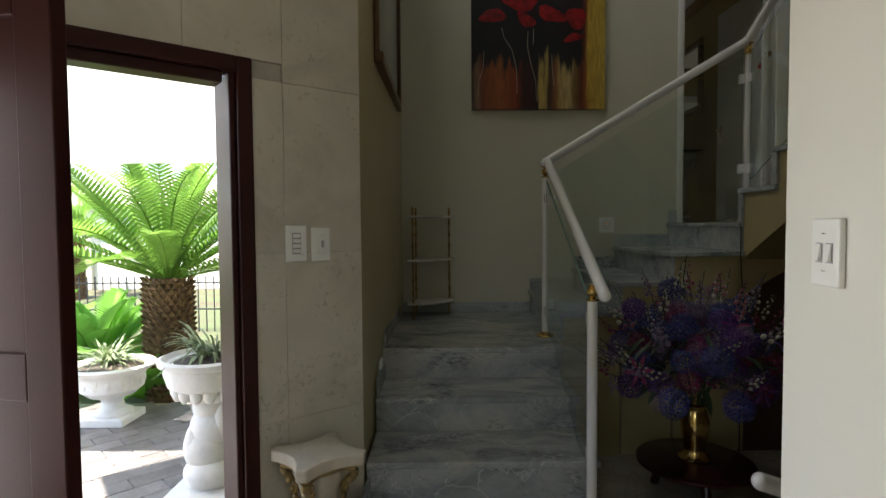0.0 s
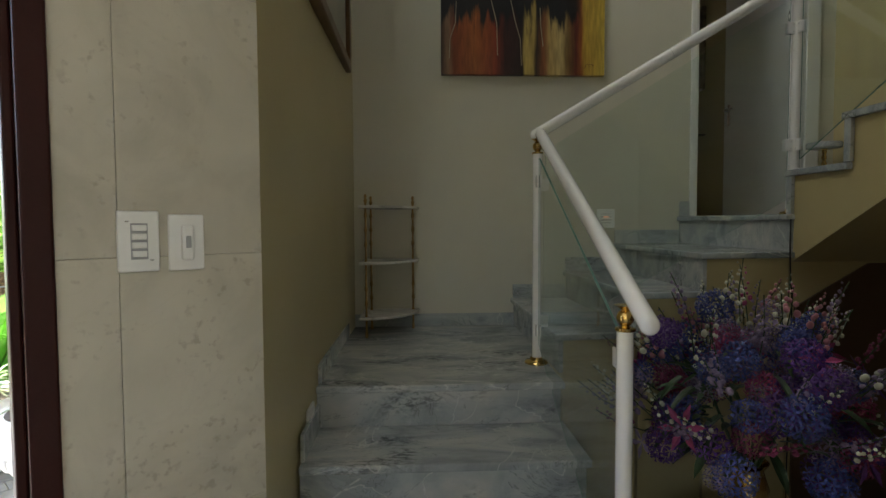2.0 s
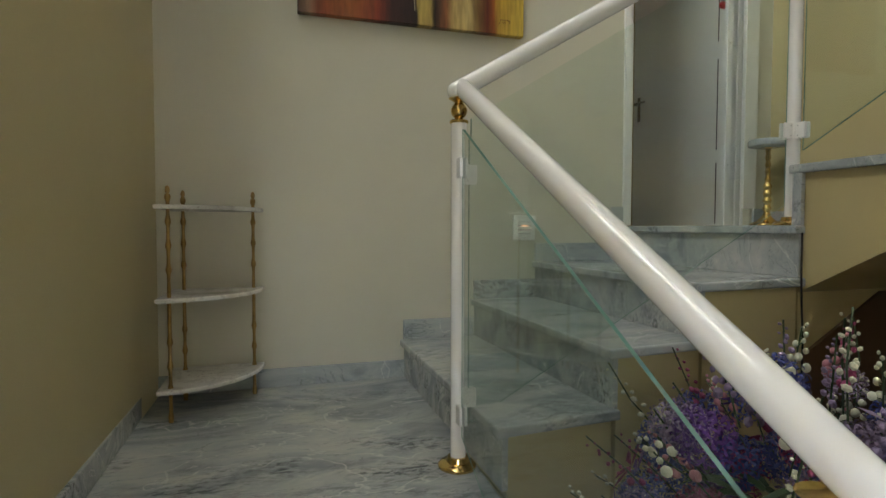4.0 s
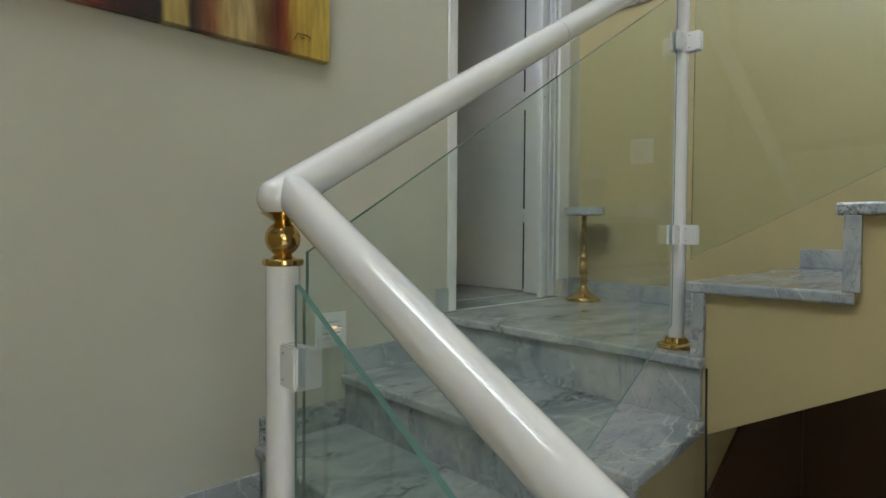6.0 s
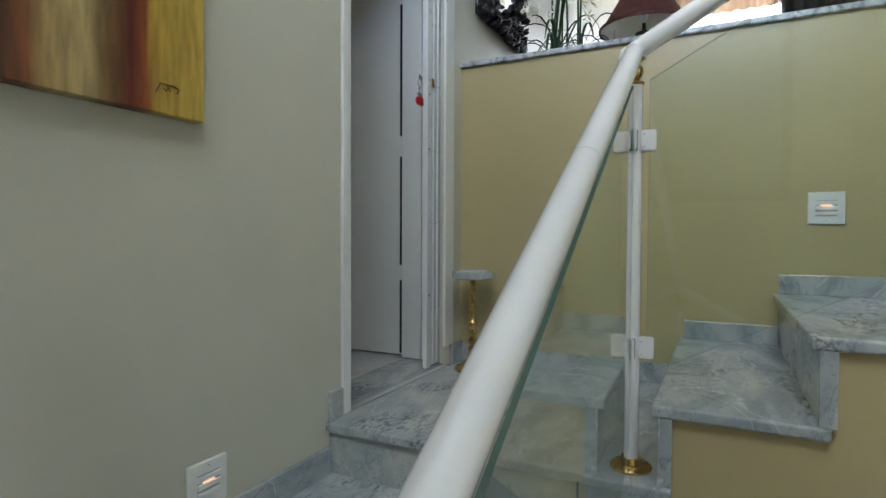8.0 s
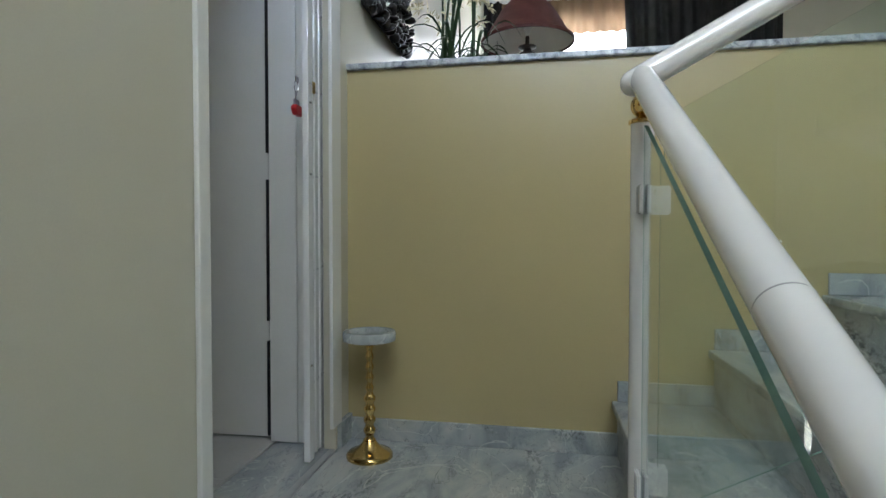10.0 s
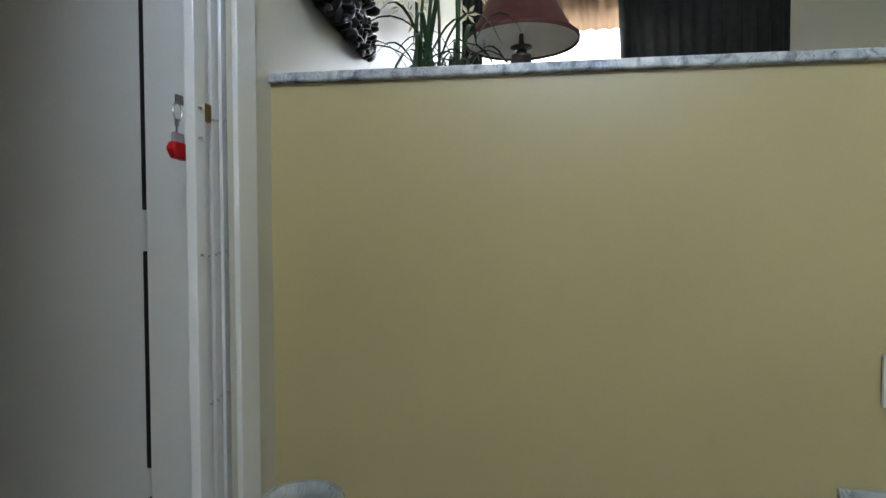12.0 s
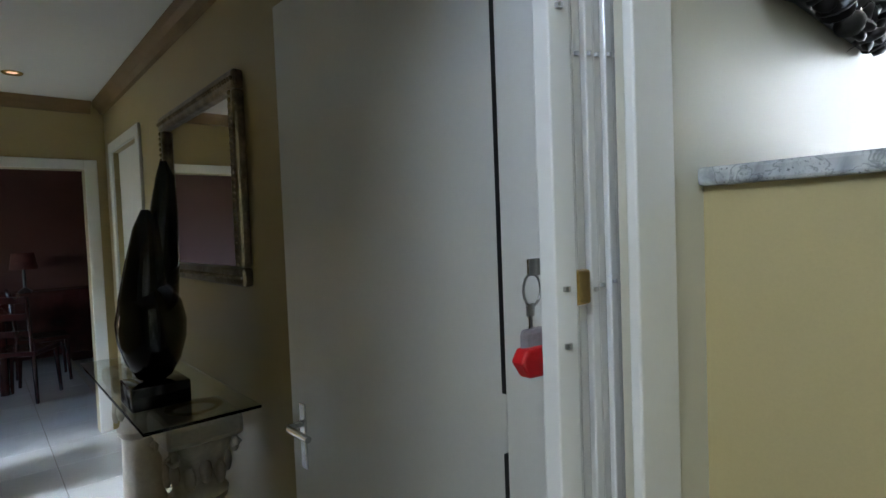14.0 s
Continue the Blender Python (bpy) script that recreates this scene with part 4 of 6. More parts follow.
gate = tagged(new("security_gate"), "white folding security gate stacked open at the door", "gate")
GY = YB + 0.062
part("lead_bar", boxed((2.564, GY - 0.02, L2 + 0.004), (2.604, GY + 0.003, L2 + 2.05), 0.002), WHITE_METAL, gate)
for k in range(6):
    x = 2.612 + 0.0215 * k
    part("folded_bar", boxed((x, GY - 0.005 + 0.004 * (k % 2), L2 + 0.004), (x + 0.0165, GY + 0.02, L2 + 2.05), 0.002), WHITE_METAL, gate)
    for z in (0.27, 0.68, 1.02, 1.33, 1.62):
        part("rivet", lathe(bmesh.new(), [(0, -0.0025), (0.0035, -0.0025), (0.0035, 0.0025), (0, 0.0025)], (x + 0.006, GY - 0.006 + 0.004 * (k % 2), L2 + z + 0.003 * k), 8), GREY_PLASTIC, gate)
for z in (0.348, 1.028, 1.28, 1.345, 1.66):
    part("bolt", lathe(bmesh.new(), [(0, -0.003), (0.0055, -0.003), (0.0055, 0.003), (0, 0.003)], (2.582, GY - 0.0205, L2 + z), 10), STEEL, gate)
lock = part("lock", boxed((2.6045, GY - 0.019, 2.722), (2.634, GY - 0.0055, 2.764), 0.004), BRASS, gate, "brass gate lock")
KX, KY = 2.588, GY + 0.055
keys = thing("key_bunch", "bunch of keys with a red tag hanging in the gate", "keys", (2.575, KY - 0.02, 2.732))
bm = bmesh.new()
tube(bm, [(KX + 0.016 * math.sin(a), KY - 0.02, 2.740 + 0.02 * math.cos(a)) for a in [2 * math.pi * k / 16 for k in range(17)]], 0.0018, 6)
part("key_ring", bm, STEEL, keys)
part("key", boxed((KX - 0.006, KY - 0.022, 2.757), (KX + 0.02, KY - 0.018, 2.778), 0.001), STEEL, keys)
bm = boxed((KX - 0.012, KY - 0.023, 2.708), (KX + 0.002, KY - 0.019, 2.724), 0.002)
box(bm, (KX - 0.008, KY - 0.022, 2.69), (KX - 0.003, KY - 0.020, 2.71))
part("key", bm, STEEL, keys)
part("felt_tag", boxed((KX - 0.024, KY - 0.026, 2.644), (KX + 0.017, KY - 0.018, 2.694), 0.006), FELT, keys, "grey felt tag")
bm = bmesh.new()
prism(bm, [(KX - 0.037, 2.658), (KX - 0.022, 2.637), (KX + 0.018, 2.635), (KX + 0.018, 2.672), (KX - 0.026, 2.673)], "y", KY - 0.034, KY - 0.014, 0.004)
part("red_tag", bm, RED_PLASTIC, keys, "red plastic tag")

# ---- hall behind the door ----
HX, HY, HZ = 2.85, 8.72, L2 + 2.43
HALL0 = YB + 0.24
solid("floor_hall", boxed((0.6, HALL0 + 0.02, L2 - 0.1), (2.9, 12.5, L2 - 0.012)), GROUT, "floor bed of the hall", "floor", "structure")
floor_hall = bpy.data.objects["floor_hall"]
tile_me = mesh_of("floor_tile", boxed((0.002, 0.002, -0.011), (0.448, 0.448, 0.0), 0.0015, 1), FLOOR_TILE)
for i in range(5):
    for j in range(17):
        ob = new("floor_tile", tile_me)
        ob.location = (0.6 + 0.45 * i, HALL0 + 0.03 + 0.45 * j, L2 - 0.002)
        ob.parent = floor_hall
HALL_PAINT = material("brown-ochre wall paint", (0.46, 0.37, 0.18), 0.36, noise_scale=1.3, amount=0.08, fine=220, bump=0.03)
wall_panel("wall_hall_right", (HX, HALL0), (HX, HY + 0.12), L2, HZ, -0.1, HALL_PAINT, "brown-ochre hall wall with a mirror", holes=[(7.66 - HALL0, 8.42 - HALL0, L2, L2 + 2.03)])
# small hole made up for the hall fill lamp
wall_panel("wall_hall_left", (0.8, HALL0), (0.8, HY + 0.12), L2, HZ, 0.1, HALL_PAINT, "brown-ochre hall wall with an added lamp opening", holes=[(3.17, 3.65, L2 + 0.88, L2 + 1.32)])
wall_panel("wall_hall_end", (0.8, HY), (HX, HY), L2, HZ, 0.12, HALL_PAINT, "brown-ochre hall wall with a wide doorway", holes=[(0.35, 2.71 - 0.8, L2, L2 + 1.94)])
solid("ceiling_hall", boxed((0.7, HALL0, HZ), (2.95, HY + 0.12, HZ + 0.1)), CEILING, "white hall ceiling", "ceiling", "structure")
CORNICE = material("brown painted cornice", (0.26, 0.17, 0.075), 0.5, noise_scale=4, amount=0.15)
cornice = tagged(new("cornice"), "brown moulded cornice round the hall ceiling", "cornice", kind="structure")
part("cornice_length", prism(bmesh.new(), [(HX, HZ - 0.085), (HX - 0.02, HZ - 0.08), (HX - 0.035, HZ - 0.05), (HX - 0.06, HZ - 0.03), (HX - 0.075, HZ - 0.002), (HX, HZ - 0.002)], "y", HALL0, HY), CORNICE, cornice)
part("cornice_length", prism(bmesh.new(), [(HY, HZ - 0.085), (HY - 0.02, HZ - 0.08), (HY - 0.035, HZ - 0.05), (HY - 0.06, HZ - 0.03), (HY - 0.075, HZ - 0.002), (HY, HZ - 0.002)], "x", 0.8, HX - 0.08), CORNICE, cornice)
door2 = tagged(new("door_2"), "white casing round the wide hall doorway", "doorway", kind="structure")
for a, b in (((2.71, HY - 0.02, L2), (2.79, HY - 0.002, L2 + 2.01)), ((1.07, HY - 0.02, L2), (1.15, HY - 0.002, L2 + 2.01)), ((1.15, HY - 0.02, L2 + 1.94), (2.71, HY - 0.002, L2 + 2.01))):
    part("casing", boxed(a, b, 0.005), WHITE_DOOR, door2)
door3 = tagged(new("door_3"), "white casing round a side doorway of the hall", "doorway", kind="structure")
for a, b in (((HX - 0.02, 7.58, L2), (HX - 0.002, 7.66, L2 + 2.10)), ((HX - 0.02, 8.42, L2), (HX - 0.002, 8.50, L2 + 2.10)), ((HX - 0.02, 7.66, L2 + 2.03), (HX - 0.002, 8.42, L2 + 2.10))):
    part("casing", boxed(a, b, 0.005), WHITE_DOOR, door3)
part("closed_leaf", boxed((HX + 0.03, 7.66, L2 + 0.004), (HX + 0.07, 8.42, L2 + 2.03), 0.003), WHITE_DOOR, door3)
# dining room beyond
wall_panel("wall_dining_end", (-0.6, 12.4), (4.0, 12.4), L2 - 0.2, HZ, 0.1, RED_WALL, "dark red-brown dining room wall")
wall_panel("wall_dining_right", (3.4, HY + 0.12), (3.4, 12.4), L2 - 0.2, HZ, -0.1, RED_WALL, "dark red-brown dining room wall")
# hole made up for the dining fill lamp
wall_panel("wall_dining_left", (-0.4, HY + 0.12), (-0.4, 12.4), L2 - 0.2, HZ, 0.1, RED_WALL, "dark red-brown dining room wall with an added lamp opening", holes=[(1.06, 2.06, 2.2, 3.2)])
wall_panel("wall_dining_near_left", (-0.5, HY + 0.12), (0.8, HY + 0.12), L2 - 0.2, HZ, -0.1, RED_WALL, "dark red-brown dining room wall")
wall_panel("wall_dining_near_right", (HX, HY + 0.12), (3.5, HY + 0.12), L2 - 0.2, HZ, -0.1, RED_WALL, "dark red-brown dining room wall")
solid("ceiling_dining", boxed((-0.5, HY + 0.12, HZ), (3.5, 12.5, HZ + 0.1)), CEILING, "white dining room ceiling", "ceiling", "structure")
solid("floor_dining", boxed((-0.5, HY + 0.02, L2 - 0.2), (3.5, 12.5, L2 - 0.104)), FLOOR_TILE, "tiled dining room floor", "floor", "structure")
dl = thing("downlight", "small recessed brass ceiling downlight glowing warm", "downlight", (2.30, 8.1, HZ - 0.01))
part("trim_ring", lathe(bmesh.new(), [(0.03, -0.004), (0.05, -0.008), (0.055, -0.002), (0.05, 0), (0.03, 0)], (2.30, 8.1, HZ - 0.001), 28), BRASS, dl, smooth=50)
part("lamp_disc", lathe(bmesh.new(), [(0, -0.002), (0.03, -0.002), (0.03, -0.001), (0, -0.001)], (2.30, 8.1, HZ - 0.001), 20), STEP_GLOW, dl, "warm glowing bulb")


def dining_chair(x, y, rz):
    ch = tagged(new("dining_chair"), "dark mahogany dining chair with a slatted back", "chair", "dining chairs")
    ch.matrix_world = pose(x, y, L2, 0, 0, rz)
    sub("seat", boxed((-0.22, -0.22, 0.42), (0.22, 0.22, 0.47), 0.012), SHINY_MAHOGANY, ch)
    for px, py in ((-0.19, -0.19), (0.19, -0.19), (-0.19, 0.19), (0.19, 0.19)):
        sub("leg", tube(bmesh.new(), [(px * 1.1, py * 1.1, 0.0), (px, py, 0.42)], 0.02, 10, taper=[0.014, 0.022]), SHINY_MAHOGANY, ch)
    for px in (-0.19, 0.19):
        sub("back_post", tube(bmesh.new(), [(px, 0.2, 0.46), (px, 0.25, 0.95)], 0.017, 10), SHINY_MAHOGANY, ch)
    for z in (0.6, 0.75, 0.9):
        sub("back_slat", boxed((-0.19, 0.215 + 0.1 * (z - 0.6), z), (0.19, 0.235 + 0.1 * (z - 0.6), z + 0.06), 0.006), SHINY_MAHOGANY, ch)
    return ch


dining_chair(2.35, 10.3, 150), dining_chair(2.55, 11.0, 90), dining_chair(1.6, 10.2, 190)
tbl = thing("dining_table", "dark mahogany dining table in the unlit room", "table", (1.7, 11.0, L2))
part("tabletop", boxed((1.0, 10.5, L2 + 0.71), (2.3, 11.7, L2 + 0.75), 0.01), SHINY_MAHOGANY, tbl)
for px, py in ((1.08, 10.58), (2.22, 10.58), (1.08, 11.62), (2.22, 11.62)):
    part("leg", tube(bmesh.new(), [(px, py, L2), (px, py, L2 + 0.71)], 0.04, 12), SHINY_MAHOGANY, tbl)
side = thing("sideboard", "dark wooden sideboard with a lamp against the far wall", "sideboard", (2.6, 12.1, L2))
part("carcass", boxed((1.9, 11.9, L2 + 0.08), (3.3, 12.38, L2 + 0.85), 0.01), SHINY_MAHOGANY, side)
for px in (1.98, 3.22):
    part("foot", boxed((px - 0.04, 11.95, L2), (px + 0.04, 12.3, L2 + 0.08), 0.005), SHINY_MAHOGANY, side)
dlamp = thing("table_lamp", "dark table lamp with a cylindrical shade on the sideboard", "lamp", (2.5, 12.1, L2 + 0.85))
part("base", lathe(bmesh.new(), [(0, 0), (0.07, 0), (0.06, 0.02), (0.015, 0.05), (0.02, 0.18), (0.012, 0.28), (0, 0.28)], (2.5, 12.1, L2 + 0.85)), BLACK_WOOD, dlamp, smooth=40)
part("shade", lathe(bmesh.new(), [(0.14, 0.27), (0.11, 0.46), (0.105, 0.46), (0.135, 0.27)], (2.5, 12.1, L2 + 0.85)), SHADE, dlamp, smooth=40)
arm = thing("upholstered_stool", "black upholstered stool in the hall", "stool", (1.98, 8.15, L2))
part("cushion", boxed((1.72, 7.85, L2 + 0.12), (2.10, 8.35, L2 + 0.46), 0.05, 3), BLACK_WOOD, arm)
for px, py in ((1.76, 7.9), (2.06, 7.9), (1.76, 8.3), (2.06, 8.3)):
    part("leg", boxed((px - 0.02, py - 0.02, L2), (px + 0.02, py + 0.02, L2 + 0.13), 0.004), BLACK_WOOD, arm)

# hall mirror
hm = thing("hall_mirror", "rectangular mirror in a beaded antique silver-gold frame", "mirror", (HX, 6.5, 2.62))
hy0, hy1, hz0, hz1 = 5.98, 7.02, 2.63, 3.42
for a, b in (((hy0, hz0), (hy1, hz0 + 0.07)), ((hy0, hz1 - 0.07), (hy1, hz1)), ((hy0, hz0 + 0.07), (hy0 + 0.07, hz1 - 0.07)), ((hy1 - 0.07, hz0 + 0.07), (hy1, hz1 - 0.07))):
    fb = part("frame_bar", boxed((HX - 0.045, a[0], a[1]), (HX - 0.002, b[0], b[1]), 0.012), SILVER_FRAME, hm)
    bm = bmesh.new()
    along_y = (b[0] - a[0]) > (b[1] - a[1])
    count = int(max(b[0] - a[0], b[1] - a[1]) / 0.026)
    for k in range(count):
        f = (k + 0.5) / count
        c = (HX - 0.046, a[0] + (b[0] - a[0]) * f, (a[1] + b[1]) / 2) if along_y else (HX - 0.046, (a[0] + b[0]) / 2, a[1] + (b[1] - a[1]) * f)
        ball(bm, c, 0.009, 8)
    part("beading", bm, SILVER_FRAME, fb, smooth=60)
part("mirror_glass", boxed((HX - 0.02, hy0 + 0.06, hz0 + 0.06), (HX - 0.015, hy1 - 0.06, hz1 - 0.06)), MIRROR, hm)

# console of plaster columns under glass
console = thing("console_table", "glass-topped console on carved plaster columns in the hall", "console table", (2.64, 6.6, L2))
gp = part("glass_top", boxed((2.45, 5.95, 2.188), (2.84, 7.32, 2.20), 0.003), GLASS, console, "clear glass tabletop")
gp.visible_shadow = False


def column(x, y):
    prof = [(0, 0), (0.13, 0), (0.13, 0.05), (0.115, 0.06), (0.125, 0.085), (0.10, 0.11), (0.092, 0.14), (0.085, 0.44), (0.10, 0.455), (0.105, 0.48), (0.092, 0.495),
            (0.088, 0.52), (0.10, 0.60), (0.125, 0.66), (0.12, 0.69), (0, 0.69)]
    col = part("column", lathe(bmesh.new(), prof, (x, y, L2), 28), PLASTER, console, "carved plaster column", smooth=45)
    for k in range(12):
        a = 2 * math.pi * k / 12
        bm = bmesh.new()
        bmesh.ops.create_uvsphere(bm, u_segments=8, v_segments=6, radius=1, matrix=Matrix.Translation((x + 0.105 * math.cos(a), y + 0.105 * math.sin(a), L2 + 0.565 + 0.02 * (k % 2))) @ Euler((0, 0, a)).to_matrix().to_4x4() @ Matrix.Diagonal((0.016, 0.022, 0.045, 1)))
        part("acanthus_leaf", bm, PLASTER, col, smooth=60)
    for dx in (-1, 1):
        for dy in (-1, 1):
            bm = tube(bmesh.new(), [(x + dx * (0.105 - 0.018 * k / 14 * math.cos(k * 0.7)), y + dy * (0.105 + 0.02 * math.cos(k * 0.7) * (1 - k / 18)), L2 + 0.655 + 0.026 * math.sin(k * 0.7) * (1 - k / 18)) for k in range(15)], 0.012, 8)
            part("volute", bm, PLASTER, col, smooth=60)
    part("abacus", boxed((x - 0.135, y - 0.135, L2 + 0.69), (x + 0.135, y + 0.135, L2 + 0.775), 0.02), PLASTER, col)
    part("tray_ring", lathe(bmesh.new(), [(0.075, 0.775), (0.095, 0.782), (0.1, 0.787), (0.08, 0.787)], (x, y, L2), 30), GILT, col, smooth=50)


column(2.66, 6.14), column(2.66, 7.08)
bm = bmesh.new()
box(bm, (2.47, 6.20, 2.20), (2.67, 6.40, 2.285), 0.004)
cx, cy = 2.57, 6.30
lathe(bm, [(0, 0.08), (0.035, 0.085), (0.06, 0.10), (0.095, 0.16), (0.118, 0.24), (0.122, 0.31), (0.108, 0.38), (0.075, 0.44), (0.03, 0.47), (0, 0.475)], (cx, cy, 2.20), 32)
tube(bm, [(cx + 0.02, cy + 0.03, 2.56), (cx + 0.05, cy + 0.04, 2.75), (cx + 0.075, cy + 0.04, 2.92), (cx + 0.085, cy + 0.03, 3.06), (cx + 0.08, cy + 0.03, 3.12)], 0.05, 18, taper=[0.085, 0.072, 0.05, 0.034, 0.012])
tube(bm, [(cx - 0.02, cy + 0.0, 2.58), (cx - 0.01, cy, 2.72), (cx + 0.0, cy, 2.86), (cx + 0.0, cy, 2.93)], 0.05, 18, taper=[0.09, 0.07, 0.045, 0.014])
solid("sculpture", bm, BLACK_STONE, "polished black abstract sculpture with two raised prongs on the console", "sculpture", smooth=50)

# ---- upper room beyond the half wall ----
# carved frame
cf = thing("carved_mirror", "rectangular mirror in a deeply carved black wooden frame", "mirror", (3.35, YB, 3.17))
CX0, CX1, CZ0, CZ1 = 2.97, 3.73, 3.17, 4.35
for k, (a, b) in enumerate((((CX0, CZ0), (CX1, CZ0 + 0.17)), ((CX0, CZ1 - 0.17), (CX1, CZ1)), ((CX0, CZ0 + 0.17), (CX0 + 0.17, CZ1 - 0.17)), ((CX1 - 0.17, CZ0 + 0.17), (CX1, CZ1 - 0.17)))):
    bm = boxed((a[0] + 0.02, YB - 0.025, a[1] + 0.02), (b[0] - 0.02, YB - 0.003, b[1] - 0.02), 0.01)
    rnd = random.Random(k)
    for j in range(70):
        x, z = rnd.uniform(a[0] + 0.02, b[0] - 0.02), rnd.uniform(a[1] + 0.015, b[1] - 0.02)
        bmesh.ops.create_uvsphere(bm, u_segments=8, v_segments=6, radius=1, matrix=Matrix.Translation((x, YB - 0.03 - 0.02 * rnd.random(), z)) @ Euler((rnd.random() * 3, rnd.random() * 3, rnd.random() * 3)).to_matrix().to_4x4() @ Matrix.Diagonal((0.014, 0.026, 0.036, 1)))
    part("carving", bm, BLACK_WOOD, cf, smooth=60, kind="stuff")
part("mirror_glass", boxed((CX0 + 0.14, YB - 0.018, CZ0 + 0.14), (CX1 - 0.14, YB - 0.012, CZ1 - 0.14)), MIRROR, cf)
# side table, hidden behind the half wall, that carries lamp and orchid
st = thing("side_table", "dark wooden side table behind the half wall", "table", (4.0, 3.9, 2.45))
part("tabletop", boxed((3.36, 3.4, 2.91), (4.85, 4.2, 2.95), 0.008), DARK_WOOD, st)
for px, py in ((3.42, 3.46), (4.79, 3.46), (3.42, 4.14), (4.79, 4.14)):
    part("leg", boxed((px - 0.03, py - 0.03, 2.45), (px + 0.03, py + 0.03, 2.91), 0.005), DARK_WOOD, st)
LX, LY = 4.50, 3.69
tl = thing("table_lamp", "table lamp with a dark red fabric shade and fluted brown base", "lamp", (LX, LY, 2.95))
prof = [(0, 0), (0.09, 0), (0.09, 0.03), (0.07, 0.05), (0.085, 0.12), (0.11, 0.22), (0.105, 0.32), (0.075, 0.42), (0.05, 0.465), (0.055, 0.475), (0.055, 0.485), (0.03, 0.495), (0.028, 0.515), (0.06, 0.525), (0.06, 0.53), (0.015, 0.535), (0.012, 0.60), (0, 0.60)]
part("base", lathe(bmesh.new(), prof, (LX, LY, 2.95), 18), LAMP_BASE, tl, "fluted dark brown base", smooth=30)
shade = part("shade", lathe(bmesh.new(), [(0.305, 0.56), (0.29, 0.575), (0.18, 0.76), (0.11, 0.84), (0.10, 0.86)], (LX, LY, 2.95), 48), SHADE, tl, "dark red fabric shade", smooth=60)
part("shade_lining", lathe(bmesh.new(), [(0.300, 0.562), (0.285, 0.575), (0.175, 0.755), (0.10, 0.85)], (LX, LY, 2.95), 48), SHADE_IN, shade, "white lining", smooth=60)
bm = lathe(bmesh.new(), [(0.302, 0.55), (0.310, 0.55), (0.312, 0.568), (0.302, 0.566)], (LX, LY, 2.95), 48)
part("braid", bm, SHADE, shade)
part("bulb", lathe(bmesh.new(), [(0, 0.60), (0.012, 0.60), (0.014, 0.62), (0.028, 0.65), (0.03, 0.67), (0.02, 0.69), (0, 0.697)], (LX, LY, 2.95), 16), PLASTIC, tl, smooth=60)
bm = bmesh.new()
for k in range(22):
    ball(bm, (LX - 0.02, LY + 0.20, 3.52 - 0.012 * k), 0.005, 6)
part("pull_chain", bm, STEEL, tl)

OX, OY = 3.56, 4.01
pot = thing("orchid_tray", "black rectangular tray under the orchid", "tray", (OX, OY, 2.95))
part("tray", boxed((OX - 0.15, OY - 0.17, 2.95), (OX + 0.17, OY + 0.17, 3.03), 0.008), BLACK_WOOD, pot)
orchid = thing("orchid_plant", "tall leafy orchid with cream white flowers", "plant", (OX, OY, 3.03))
rnd = random.Random(11)


def strap_leaf(base, heading, length, rise, droop, width, segs=8):
    """A long arching leaf with a folded middle."""
    bm = bmesh.new()
    rows = []
    d = Vector((math.cos(heading), math.sin(heading), 0))
    s = Vector((-d.y, d.x, 0))
    for k in range(segs + 1):
        f = k / segs
        c = Vector(base) + d * (length * f) + Vector((0, 0, rise * f - droop * f * f))
        w = width * (0.55 + 0.9 * f) * (1 - f ** 3) + 0.0008
        rows.append([bm.verts.new(c - s * w + Vector((0, 0, w * 0.4))), bm.verts.new(c), bm.verts.new(c + s * w + Vector((0, 0, w * 0.4)))])
    for a, b in zip(rows, rows[1:]):
        bm.faces.new((a[0], a[1], b[1], b[0]))
        bm.faces.new((a[1], a[2], b[2], b[1]))
    return bm


for k in range(38):
    base = (OX + rnd.uniform(-0.1, 0.1), OY + rnd.uniform(-0.1, 0.1), 3.03)
    part("leaf", strap_leaf(base, rnd.uniform(0, 6.28), rnd.uniform(0.14, 0.38), rnd.uniform(0.5, 0.85), rnd.uniform(0.45, 0.9), rnd.uniform(0.006, 0.011)), LEAF, orchid, smooth=60)
for k in range(6):
    x, y = OX + rnd.uniform(-0.11, 0.11), OY + rnd.uniform(-0.11, 0.11)
    part("stem", tube(bmesh.new(), [(x, y, 3.03), (x + 0.01, y, 3.3), (x + rnd.uniform(-0.05, 0.05), y + rnd.uniform(-0.05, 0.05), 3.75)], 0.006, 8), LEAF, orchid)
PETAL_CREAM = sheer("cream petal", (0.88, 0.82, 0.58), 0.5)


def star_flower(name_mat, r, petals=6, cup=0.3, wide=0.42):
    bm = bmesh.new()
    mid = bm.verts.new((0, 0, 0))
    for k in range(petals):
        a = 2 * math.pi * k / petals
        lift = 0.02 * r * (k % 2)

        def at(f, side):
            aa = a + side
            return bm.verts.new((r * f * math.cos(aa), r * f * math.sin(aa), r * cup * f * (1 - 0.5 * f) + lift))
        l, c, rr, tip = at(0.55, wide / petals * 4), at(0.55, 0), at(0.55, -wide / petals * 4), at(1.0, 0)
        c.co.z -= r * 0.06
        bm.faces.new((mid, c, l))
        bm.faces.new((mid, rr, c))
        bm.faces.new((c, tip, l))
        bm.faces.new((c, rr, tip))
    return mesh_of("flower", bm, name_mat)


